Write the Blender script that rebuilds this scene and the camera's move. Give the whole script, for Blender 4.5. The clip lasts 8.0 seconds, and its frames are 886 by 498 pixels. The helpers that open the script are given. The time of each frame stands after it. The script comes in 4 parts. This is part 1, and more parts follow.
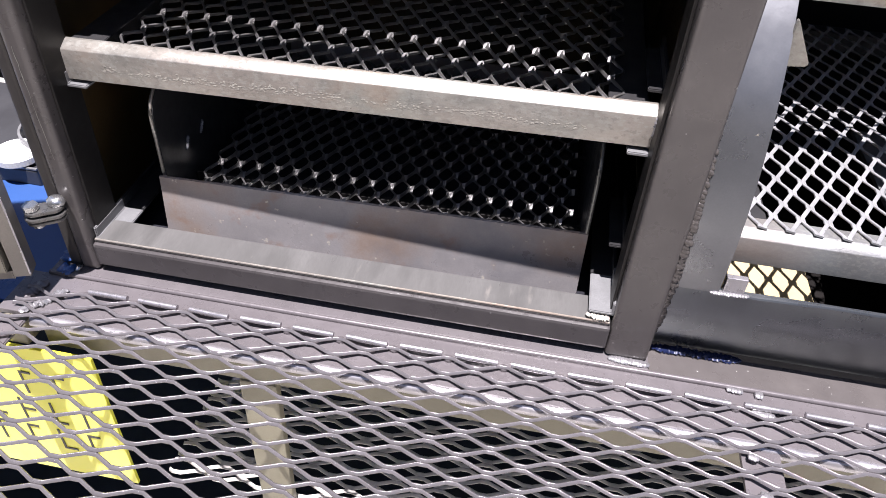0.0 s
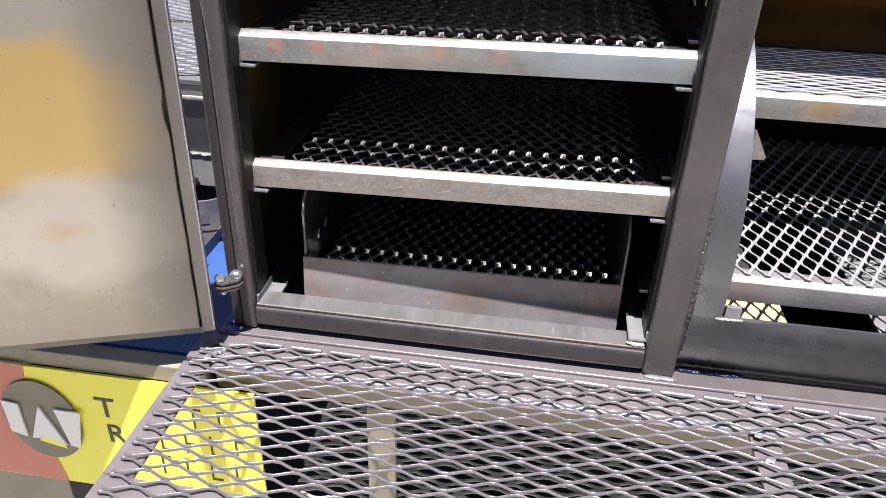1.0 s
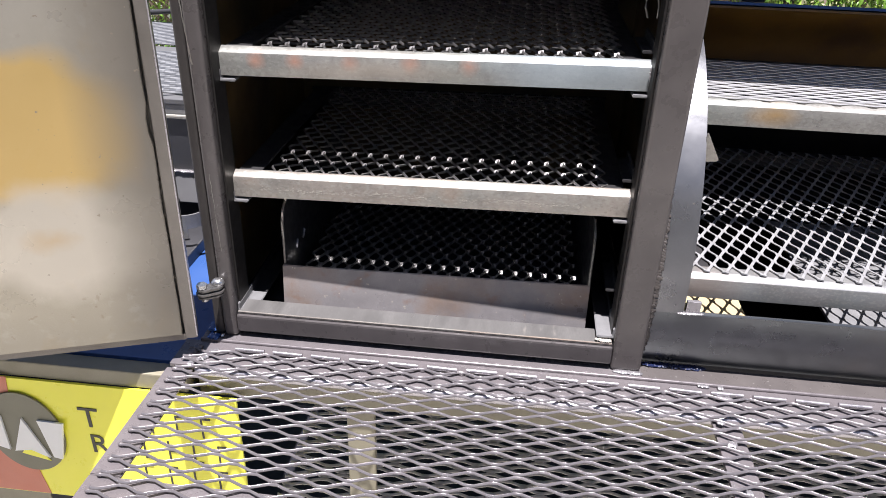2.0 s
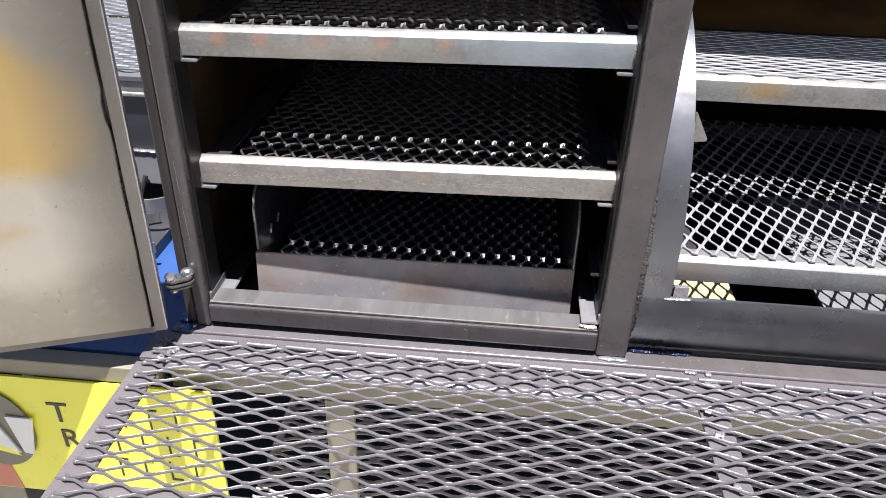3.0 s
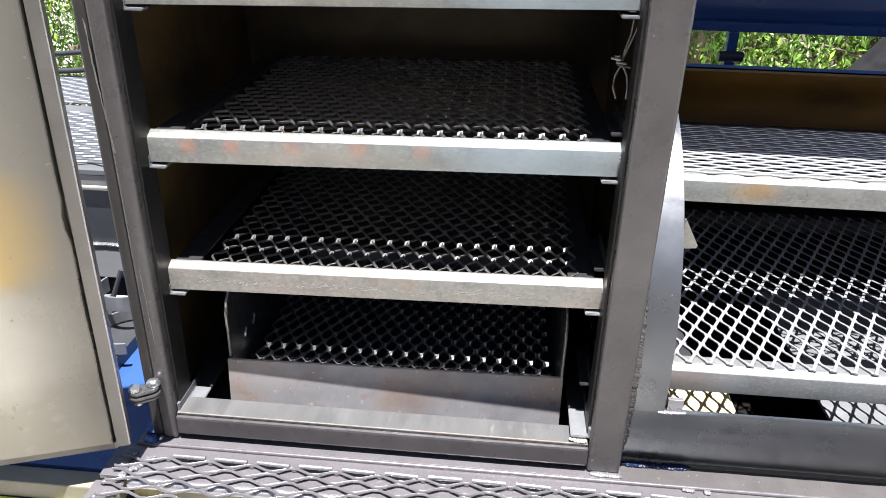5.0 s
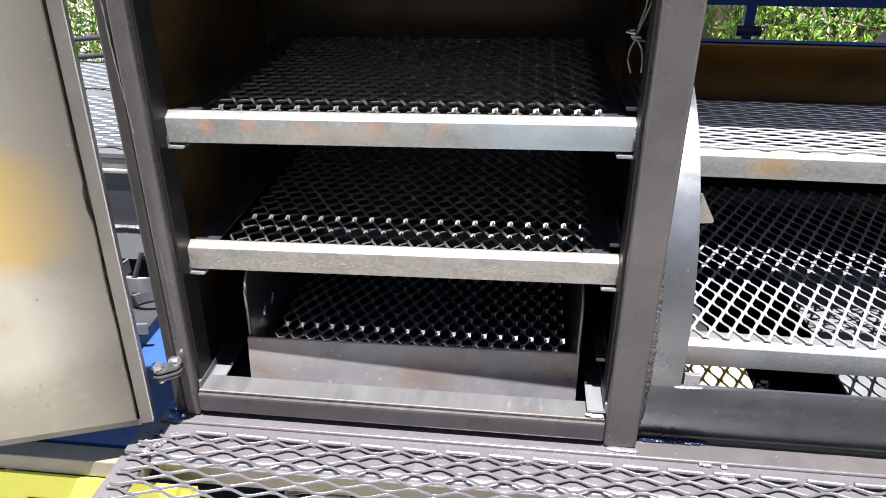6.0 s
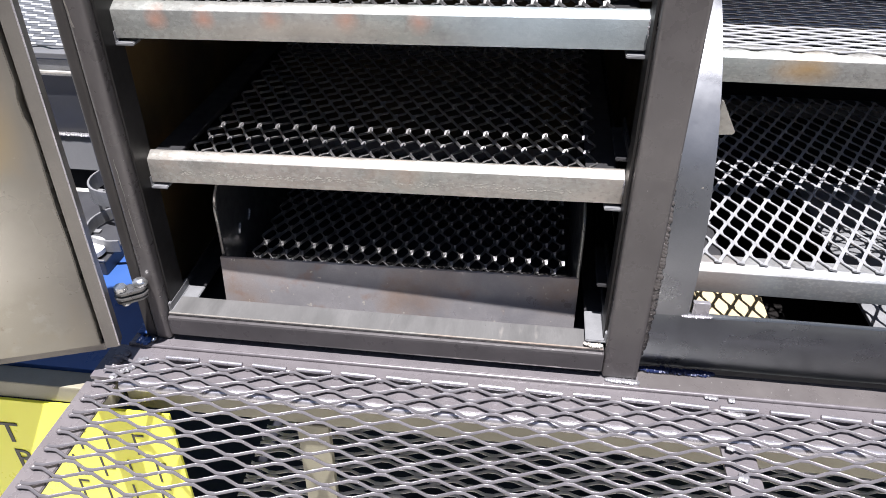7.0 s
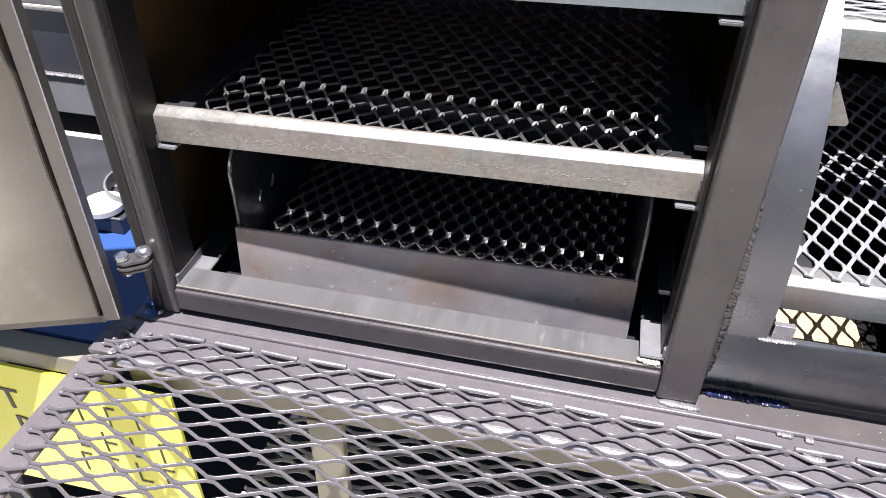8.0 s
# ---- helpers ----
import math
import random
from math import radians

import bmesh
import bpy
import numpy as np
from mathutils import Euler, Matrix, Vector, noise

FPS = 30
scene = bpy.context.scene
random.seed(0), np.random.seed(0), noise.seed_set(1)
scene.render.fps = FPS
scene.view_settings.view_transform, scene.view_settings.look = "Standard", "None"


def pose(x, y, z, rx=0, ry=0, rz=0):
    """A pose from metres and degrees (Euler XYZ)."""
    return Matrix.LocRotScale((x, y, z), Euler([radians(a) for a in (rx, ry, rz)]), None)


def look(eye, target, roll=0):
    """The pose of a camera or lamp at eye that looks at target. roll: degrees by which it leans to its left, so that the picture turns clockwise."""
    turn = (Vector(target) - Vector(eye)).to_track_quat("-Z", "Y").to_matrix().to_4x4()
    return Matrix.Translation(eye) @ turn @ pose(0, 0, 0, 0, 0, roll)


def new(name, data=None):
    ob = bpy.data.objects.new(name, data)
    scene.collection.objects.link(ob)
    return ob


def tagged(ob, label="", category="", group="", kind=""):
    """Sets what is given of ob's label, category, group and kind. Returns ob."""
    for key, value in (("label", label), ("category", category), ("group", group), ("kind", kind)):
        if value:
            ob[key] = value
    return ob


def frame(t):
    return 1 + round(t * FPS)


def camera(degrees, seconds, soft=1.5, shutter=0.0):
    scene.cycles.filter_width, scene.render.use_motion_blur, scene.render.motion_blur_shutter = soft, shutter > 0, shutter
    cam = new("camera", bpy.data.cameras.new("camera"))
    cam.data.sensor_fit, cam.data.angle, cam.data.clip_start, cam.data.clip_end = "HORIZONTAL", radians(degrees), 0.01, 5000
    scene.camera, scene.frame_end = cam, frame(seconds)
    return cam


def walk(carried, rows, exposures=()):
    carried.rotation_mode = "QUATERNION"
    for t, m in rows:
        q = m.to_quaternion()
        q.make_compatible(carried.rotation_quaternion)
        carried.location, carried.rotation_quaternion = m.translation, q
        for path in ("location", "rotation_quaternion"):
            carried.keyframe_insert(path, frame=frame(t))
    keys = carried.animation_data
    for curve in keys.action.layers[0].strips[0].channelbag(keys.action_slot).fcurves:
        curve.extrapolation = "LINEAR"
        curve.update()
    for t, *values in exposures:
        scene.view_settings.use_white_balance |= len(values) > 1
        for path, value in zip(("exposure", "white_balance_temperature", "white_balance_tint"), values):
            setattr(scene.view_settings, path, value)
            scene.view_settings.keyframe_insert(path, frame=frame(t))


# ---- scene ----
cam = camera(62.0, 8.0, soft=0.85)
PATH = [
    (0, (0.403, -0.47, 1.3), (0.182, 1.041, 0.008), 3.5),
    (0.2, (0.39, -0.515, 1.313), (0.215, 1.053, 0.125), 4.8),
    (0.5, (0.365, -0.599, 1.335), (0.272, 1.009, 0.15), 5.5),
    (0.7, (0.35, -0.655, 1.357), (0.218, 0.956, 0.223), 4.8),
    (1, (0.337, -0.73, 1.384), (0.104, 0.979, 0.371), 1.9),
    (1.5, (0.336, -0.777, 1.374), (0.175, 0.975, 0.424), 2.9),
    (1.7, (0.34, -0.782, 1.376), (0.154, 0.98, 0.440), 1.9),
    (2.8, (0.352, -0.74, 1.384), (0.213, 0.98, 0.351), 1.6),
    (3, (0.355, -0.731, 1.385), (0.213, 0.976, 0.353), 1.5),
    (3.5, (0.361, -0.71, 1.385), (0.237, 1.02, 0.388), 1.4),
    (4, (0.367, -0.676, 1.409), (0.238, 1.102, 0.502), 0.9),
    (4.5, (0.369, -0.667, 1.411), (0.232, 1.124, 0.53), 1.2),
    (6, (0.371, -0.677, 1.406), (0.18, 1.088, 0.485), 0.2),
    (6.5, (0.379, -0.651, 1.394), (0.171, 1.055, 0.371), -1.0),
    (7, (0.389, -0.603, 1.369), (0.182, 1.039, 0.247), 0.1),
    (7.5, (0.406, -0.54, 1.355), (0.119, 1.089, 0.232), 1.5),
    (8, (0.395, -0.497, 1.334), (0.042, 1.049, 0.115), 0.6),
]
walk(cam, [(t, look(eye, target, roll)) for t, eye, target, roll in PATH], [(0, 1.2, 6380, 19), (1.5, 1.18, 6470, 18), (3.4, 1.14, 6280, 14), (4.0, 1.41, 6270, 13), (4.5, 1.49, 6230, 11), (6.0, 1.52, 6250, 12), (6.6, 1.39, 6250, 13), (7.2, 1.20, 6250, 15), (8.0, 1.2, 6270, 17)])

# ---- world, sun ----
SUN = Vector((0.0, 0.186, -1.0)).normalized()
world = bpy.data.worlds.new("world")
scene.world = world
world.use_nodes = True
wn = world.node_tree.nodes
sky = wn.new("ShaderNodeTexSky")
sky.sky_type = "NISHITA"
sky.sun_disc = False
sky.sun_elevation = math.asin(-SUN.z)
sky.sun_rotation = math.atan2(-SUN.x, -SUN.y)
world.node_tree.links.new(sky.outputs[0], wn["Background"].inputs[0])
wn["Background"].inputs[1].default_value = 0.042
sun = new("sun", bpy.data.lights.new("sun", "SUN"))
sun.data.energy, sun.data.angle, sun.data.color = 5.0, radians(0.53), (1.0, 0.985, 0.96)
sun.matrix_world = Matrix.Translation((0, -2, 5)) @ SUN.to_track_quat("-Z", "Y").to_matrix().to_4x4()


# ---- materials ----
def material(name, base, rough=0.5, metal=0.0, scale=40.0, spread=0.25, tints=(), bump=0.15, fine=600.0, coat=0.0, specks=None, rough_spread=0.12, spec=0.5, stretch=(1, 1, 1), blobs=()):
    """base colour varied at two scales; tints: (colour, noise scale, threshold, softness, strength) stains; specks: (colour, scale, threshold)"""
    mat = bpy.data.materials.new(name)
    mat.use_nodes = True
    nt = mat.node_tree
    nodes, link = nt.nodes, nt.links.new
    bsdf = nodes["Principled BSDF"]
    coord = nodes.new("ShaderNodeTexCoord")
    mapping = nodes.new("ShaderNodeMapping")
    mapping.inputs["Scale"].default_value = stretch
    link(coord.outputs["Object"], mapping.inputs["Vector"])

    def noise_at(s, detail=5.0, rough_n=0.6):
        n = nodes.new("ShaderNodeTexNoise")
        n.inputs["Scale"].default_value, n.inputs["Detail"].default_value, n.inputs["Roughness"].default_value = s, detail, rough_n
        link(mapping.outputs[0], n.inputs["Vector"])
        return n.outputs["Fac"]

    def ramp(fac, lo, hi, a, b):
        r = nodes.new("ShaderNodeMapRange")
        r.inputs["From Min"].default_value, r.inputs["From Max"].default_value = lo, hi
        r.inputs["To Min"].default_value, r.inputs["To Max"].default_value = a, b
        link(fac, r.inputs["Value"])
        return r.outputs[0]

    def mix(fac, a, b, mode="MIX"):
        m = nodes.new("ShaderNodeMix")
        m.data_type, m.blend_type = "RGBA", mode
        for socket, value in ((m.inputs[0], fac), (m.inputs[6], a), (m.inputs[7], b)):
            if isinstance(value, (int, float)):
                socket.default_value = value
            elif isinstance(value, (tuple, list)):
                socket.default_value = (*value, 1)
            else:
                link(value, socket)
        return m.outputs[2]

    coarse, grain = noise_at(scale), noise_at(fine, 3.0)
    dark = [c * (1 - spread) for c in base]
    light = [min(1, c * (1 + spread)) for c in base]
    colour = mix(ramp(coarse, 0.3, 0.7, 0, 1), dark, light)
    colour = mix(ramp(grain, 0.35, 0.65, 0, 0.35), colour, [c * (1 - spread * 1.3) for c in base])
    for tint, s, threshold, soft, strength in tints:
        colour = mix(ramp(noise_at(s, 6.0), threshold, threshold + soft, 0, strength), colour, tint)
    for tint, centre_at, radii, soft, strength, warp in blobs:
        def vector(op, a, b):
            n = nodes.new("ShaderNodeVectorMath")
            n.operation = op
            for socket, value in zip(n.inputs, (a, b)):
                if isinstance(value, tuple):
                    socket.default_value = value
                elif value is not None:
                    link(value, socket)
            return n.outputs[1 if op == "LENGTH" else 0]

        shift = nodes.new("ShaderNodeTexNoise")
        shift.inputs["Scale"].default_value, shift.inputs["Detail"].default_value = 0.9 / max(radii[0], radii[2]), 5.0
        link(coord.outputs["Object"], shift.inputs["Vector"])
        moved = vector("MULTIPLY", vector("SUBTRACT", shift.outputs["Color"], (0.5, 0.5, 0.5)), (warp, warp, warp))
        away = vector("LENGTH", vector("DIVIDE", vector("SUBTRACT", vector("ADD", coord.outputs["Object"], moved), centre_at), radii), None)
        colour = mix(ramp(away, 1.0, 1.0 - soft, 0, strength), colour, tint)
    if specks:
        tint, s, threshold = specks
        colour = mix(ramp(noise_at(s, 2.0, 0.5), threshold, threshold + 0.05, 0, 1), colour, tint)
    link(colour, bsdf.inputs["Base Color"])
    link(ramp(noise_at(scale * 2.3), 0.3, 0.7, max(0.03, rough - rough_spread), min(1, rough + rough_spread)), bsdf.inputs["Roughness"])
    bsdf.inputs["Metallic"].default_value = metal
    bsdf.inputs["Specular IOR Level"].default_value = spec
    bsdf.inputs["Coat Weight"].default_value = coat
    bsdf.inputs["Coat Roughness"].default_value = 0.12
    if bump:
        b = nodes.new("ShaderNodeBump")
        b.inputs["Strength"].default_value, b.inputs["Distance"].default_value = bump, 0.0006
        link(grain, b.inputs["Height"])
        link(b.outputs[0], bsdf.inputs["Normal"])
    return mat


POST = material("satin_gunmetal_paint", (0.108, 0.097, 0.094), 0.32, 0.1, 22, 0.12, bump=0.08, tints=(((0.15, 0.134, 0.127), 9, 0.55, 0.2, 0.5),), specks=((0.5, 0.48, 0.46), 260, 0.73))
SHELF = material("painted_shelf_steel", (0.155, 0.140, 0.146), 0.30, 0.2, 30, 0.10, bump=0.08, tints=(((0.185, 0.17, 0.172), 14, 0.52, 0.2, 0.5),), specks=((0.4, 0.38, 0.37), 300, 0.77))
BARE = material("bare_mill_steel", (0.37, 0.333, 0.295), 0.38, 0.55, 14, 0.18, bump=0.3, stretch=(0.7, 1, 1), tints=(((0.30, 0.345, 0.32), 5, 0.46, 0.16, 0.5), ((0.24, 0.232, 0.21), 26, 0.50, 0.14, 0.6), ((0.48, 0.47, 0.435), 300, 0.51, 0.09, 0.35), ((0.22, 0.21, 0.19), 220, 0.54, 0.08, 0.45), ((0.46, 0.31, 0.22), 9, 0.54, 0.12, 0.4)))
HEAT = tuple(((0.60, 0.28, 0.18), (x, -0.195, 0.019), (0.0135, 0.3, 0.012), 1.0, 0.65, 0.008) for x in (-0.197, -0.151, -0.088, -0.019, 0.047)) + (((0.36, 0.43, 0.47), (0.17, -0.195, 0.016), (0.13, 0.4, 0.1), 0.6, 0.6, 0.05), ((0.52, 0.45, 0.37), (-0.06, -0.195, 0.008), (0.16, 0.4, 0.016), 0.8, 0.5, 0.03))
BARE_HEAT = material("heat_marked_bar_steel", (0.33, 0.325, 0.30), 0.38, 0.55, 14, 0.18, bump=0.3, stretch=(0.7, 1, 1), tints=(((0.30, 0.345, 0.32), 5, 0.46, 0.16, 0.5), ((0.24, 0.232, 0.21), 26, 0.50, 0.14, 0.6), ((0.48, 0.47, 0.435), 300, 0.51, 0.09, 0.35), ((0.22, 0.21, 0.19), 220, 0.54, 0.08, 0.45)), blobs=HEAT)
BARE_RUST = material("rust_flecked_bar_steel", (0.347, 0.338, 0.314), 0.38, 0.55, 14, 0.18, bump=0.3, stretch=(0.7, 1, 1), tints=(((0.30, 0.345, 0.32), 5, 0.46, 0.16, 0.5), ((0.24, 0.232, 0.21), 26, 0.50, 0.14, 0.6), ((0.48, 0.47, 0.435), 300, 0.51, 0.09, 0.35), ((0.22, 0.21, 0.19), 220, 0.54, 0.08, 0.45)), blobs=(((0.50, 0.29, 0.08), (-0.472, -0.15, 0.016), (0.040, 0.5, 0.018), 1.0, 0.7, 0.02), ((0.45, 0.28, 0.12), (-0.2, -0.15, 0.016), (0.05, 0.5, 0.02), 1.0, 0.5, 0.02)))
BARE_COOL = material("cool_grey_bar_steel", (0.336, 0.336, 0.336), 0.38, 0.55, 14, 0.18, bump=0.3, stretch=(0.7, 1, 1), tints=(((0.27, 0.32, 0.33), 5, 0.46, 0.16, 0.6), ((0.22, 0.21, 0.20), 26, 0.52, 0.14, 0.5), ((0.48, 0.47, 0.435), 300, 0.51, 0.09, 0.3)), blobs=(((0.36, 0.27, 0.22), (-0.55, -0.15, 0.016), (0.06, 0.5, 0.03), 1.0, 0.7, 0.02),))
BASKET = material("hot_rolled_plate", (0.42, 0.395, 0.395), 0.36, 0.2, 14, 0.22, bump=0.15, tints=(((0.34, 0.235, 0.17), 7, 0.46, 0.16, 0.75), ((0.36, 0.22, 0.15), 30, 0.57, 0.1, 0.5), ((0.20, 0.20, 0.22), 9, 0.5, 0.15, 0.6)), specks=((0.65, 0.6, 0.52), 110, 0.70))
RUST = material("heat_browned_interior", (0.125, 0.078, 0.03), 0.5, 0.1, 6, 0.3, bump=0.1, tints=(((0.034, 0.027, 0.02), 4, 0.45, 0.16, 0.9),))
# The blob darkens the wall downwards: shade under the sky-lit top, painted in.
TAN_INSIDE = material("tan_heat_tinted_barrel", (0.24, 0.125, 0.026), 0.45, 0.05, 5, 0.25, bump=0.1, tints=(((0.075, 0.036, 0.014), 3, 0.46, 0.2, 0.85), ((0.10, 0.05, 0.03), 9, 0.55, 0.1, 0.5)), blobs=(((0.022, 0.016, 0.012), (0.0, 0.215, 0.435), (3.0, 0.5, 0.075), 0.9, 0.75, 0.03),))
CREAM = material("pale_primer_floor", (0.52, 0.42, 0.24), 0.5, 0.0, 9, 0.15, bump=0.1)
MESH_DARK = material("oiled_rack_mesh", (0.39, 0.38, 0.375), 0.37, 0.85, 60, 0.2, bump=0.1, rough_spread=0.05)
MESH_BARE = material("bare_expanded_mesh", (0.48, 0.48, 0.49), 0.38, 0.45, 50, 0.2, bump=0.2)
MESH_SHELF = material("painted_expanded_mesh", (0.175, 0.162, 0.168), 0.18, 0.35, 40, 0.15, bump=0.25, fine=900, specks=((0.40, 0.39, 0.40), 450, 0.69))
# Orange heat tint and cream patches; the sheet is darker towards hinge edge and bottom.
DOOR = material("heat_tinted_door_sheet", (0.39, 0.352, 0.275), 0.34, 0.25, 4.0, 0.10, bump=0.1, tints=(((0.46, 0.42, 0.35), 7, 0.5, 0.12, 0.5), ((0.47, 0.33, 0.16), 12, 0.56, 0.1, 0.4), ((0.31, 0.285, 0.22), 16, 0.56, 0.14, 0.45), ((0.52, 0.49, 0.42), 45, 0.58, 0.1, 0.4), ((0.27, 0.22, 0.16), 85, 0.635, 0.05, 0.6)), blobs=(
    ((0.42, 0.395, 0.34), (0.02, 0.0, 0.47), (0.16, 0.6, 0.17), 0.5, 0.8, 0.10), ((0.62, 0.42, 0.14), (0.015, 0.0, 0.275), (0.140, 0.6, 0.097), 0.28, 0.85, 0.13), ((0.60, 0.55, 0.46), (0.025, 0.0, 0.150), (0.12, 0.6, 0.085), 0.35, 0.75, 0.12),
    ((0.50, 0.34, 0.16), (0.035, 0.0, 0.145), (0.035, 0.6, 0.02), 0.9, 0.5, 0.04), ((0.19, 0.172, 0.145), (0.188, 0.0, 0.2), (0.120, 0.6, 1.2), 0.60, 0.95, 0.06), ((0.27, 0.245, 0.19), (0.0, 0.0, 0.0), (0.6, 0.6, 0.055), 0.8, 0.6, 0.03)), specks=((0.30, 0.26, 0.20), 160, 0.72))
DOOR_RIM = material("door_rim_steel", (0.225, 0.205, 0.18), 0.4, 0.4, 12, 0.15, bump=0.1)
BLUE = material("blue_paint", (0.036, 0.092, 0.275), 0.35, 0.0, 8, 0.08, bump=0.04, coat=0.2)
TAN = material("tan_primer_paint", (0.29, 0.265, 0.19), 0.5, 0.0, 14, 0.12, bump=0.08, tints=(((0.21, 0.185, 0.13), 10, 0.55, 0.15, 0.5),))
YELLOW = material("yellow_sign_paint", (0.98, 0.94, 0.06), 0.35, 0.0, 10, 0.02, bump=0.02)
YELLOW.node_tree.nodes["Principled BSDF"].inputs["Sheen Weight"].default_value = 1.0
YELLOW.node_tree.nodes["Principled BSDF"].inputs["Sheen Roughness"].default_value = 0.3
RED = material("red_sign_paint", (0.62, 0.20, 0.12), 0.4, 0.0, 10, 0.08, bump=0.02)
OLIVE = material("dark_olive_sign_paint", (0.19, 0.18, 0.12), 0.4, 0.0, 10, 0.06, bump=0.02)
WHITE = material("white_sign_paint", (0.88, 0.88, 0.86), 0.4, 0.0, 10, 0.04, bump=0.02)
INK = material("black_lettering", (0.03, 0.028, 0.02), 0.45, 0.0, 30, 0.1, bump=0.0)
WELD = material("weld_bead", (0.30, 0.29, 0.30), 0.3, 0.5, 120, 0.3, bump=0.3)
WELD_DARK = material("painted_weld_bead", (0.11, 0.098, 0.092), 0.24, 0.3, 120, 0.2, bump=0.3)
BOLT = material("zinc_bolt", (0.62, 0.62, 0.62), 0.25, 0.9, 80, 0.15, bump=0.05)
BARREL = material("grey_barrel_plate", (0.16, 0.172, 0.184), 0.31, 0.8, 7, 0.12, bump=0.06, tints=(((0.17, 0.155, 0.145), 5, 0.55, 0.2, 0.6),))
# Lighter copy of the barrel plate: the flange's sky sheen put into its base.
BARREL_LIT = material("lit_barrel_plate", (0.235, 0.238, 0.25), 0.31, 0.75, 7, 0.12, bump=0.06, tints=(((0.20, 0.185, 0.175), 5, 0.55, 0.2, 0.5),))
SILL = material("scuffed_sill_steel", (0.15, 0.146, 0.142), 0.36, 0.2, 25, 0.15, bump=0.15, tints=(((0.10, 0.098, 0.095), 20, 0.56, 0.1, 0.6), ((0.27, 0.25, 0.23), 45, 0.62, 0.08, 0.6)), stretch=(1, 0.25, 1))
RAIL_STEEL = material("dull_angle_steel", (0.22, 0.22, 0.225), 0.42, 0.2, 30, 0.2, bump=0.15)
BLACK_LINER = material("black_barrel_liner", (0.012, 0.0105, 0.010), 0.8, 0.0, 9, 0.3, bump=0.1, spec=0.1)
# Dark copy of the angle steel for parts that stand in shade.
SHADED_STEEL = material("shaded_steel", (0.036, 0.035, 0.037), 0.42, 0.1, 30, 0.2, bump=0.1)
MESH_GREY = material("grey_mesh_steel", (0.14, 0.145, 0.155), 0.35, 0.3, 40, 0.2, bump=0.1)
SLATE = material("slate_grey_paint", (0.055, 0.055, 0.06), 0.4, 0.2, 12, 0.15, bump=0.05)
GREY = material("light_grey_paint", (0.16, 0.16, 0.165), 0.4, 0.2, 12, 0.12, bump=0.05)
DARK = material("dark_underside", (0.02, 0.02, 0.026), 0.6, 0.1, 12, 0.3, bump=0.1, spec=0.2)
WIRE = material("galvanised_wire", (0.30, 0.29, 0.27), 0.4, 0.5, 300, 0.4, bump=0.3)
PLASTIC = material("white_plastic", (0.8, 0.8, 0.8), 0.4, 0.0, 20, 0.04, bump=0.02)
LEAF = material("green_leaf", (0.17, 0.34, 0.04), 0.45, 0.0, 9, 0.5, bump=0.0, tints=(((0.42, 0.52, 0.07), 3, 0.52, 0.1, 0.8), ((0.50, 0.45, 0.30), 0.9, 0.54, 0.06, 0.8)))
BARK = material("tree_bark", (0.16, 0.12, 0.09), 0.85, 0.0, 15, 0.3, bump=0.4)
# Near-black bark: the shade on the leaning trunk is put into its colour.
BARK_SHADE = material("shade_black_bark", (0.02, 0.019, 0.021), 0.9, 0.0, 18, 0.35, bump=0.4, spec=0.2)
DIRT = material("dry_grey_concrete_ground", (0.41, 0.392, 0.355), 0.9, 0.0, 1.2, 0.2, bump=0.3, fine=60, tints=(((0.32, 0.30, 0.26), 0.5, 0.55, 0.1, 0.5),))

CHALK = material("chalky_spatter", (0.44, 0.41, 0.36), 0.6, 0.0, 60, 0.1, bump=0.1)
BAND_DARK = material("dark_reflection_band", (0.062, 0.056, 0.053), 0.45, 0.1, 22, 0.15, bump=0.08, spec=0.3)
SHADE_BLACK = material("shade_black_steel", (0.022, 0.020, 0.019), 0.5, 0.1, 18, 0.3, bump=0.1, spec=0.3)
# Bright steel; on the door rim and shelf bend it carries their highlights.
EDGE = material("bright_edge_steel", (0.45, 0.43, 0.45), 0.30, 0.7, 40, 0.15, bump=0.1)
MESH_LOW = material("galvanised_deck_mesh", (0.62, 0.58, 0.54), 0.4, 0.0, 50, 0.2, bump=0.2)
SILL_PAINT = material("dark_sill_paint", (0.078, 0.071, 0.072), 0.34, 0.1, 22, 0.14, bump=0.08, tints=(((0.11, 0.10, 0.10), 12, 0.56, 0.15, 0.5),))
HINGE = material("dark_hinge_plate", (0.16, 0.155, 0.15), 0.32, 0.6, 60, 0.3, bump=0.15)
NAVY = material("navy_daub", (0.012, 0.018, 0.06), 0.3, 0.0, 60, 0.2, bump=0.1)
SKY_SCREEN = material("dark_sky_screen", (0.06, 0.06, 0.055), 0.7, 0.0, 4, 0.25, bump=0.2, stretch=(6, 6, 0.4))


# ---- mesh helpers ----
def thing(name, label, category, at=(0, 0, 0), group="", kind=""):
    ob = new(name)
    ob.location = at
    ob.empty_display_size = 0.02
    bpy.context.view_layer.update()
    return tagged(ob, label, category, group, kind)


def part(name, bm, mat, parent=None, label="", smooth=False):
    """Links a bmesh, in world metres, as one mesh under a thing or a part."""
    data = bpy.data.meshes.new(name)
    bm.normal_update()
    if parent is not None:
        up, base = parent, Matrix.Identity(4)
        while up is not None:
            base, up = up.matrix_basis @ base, up.parent
        bm.transform(base.inverted())
    bm.to_mesh(data)
    bm.free()
    if smooth:
        data.shade_smooth()
        data.set_sharp_from_angle(angle=radians(38))
    data.materials.append(mat)
    ob = new(name, data)
    if parent is not None:
        ob.parent = parent
    return tagged(ob, label)


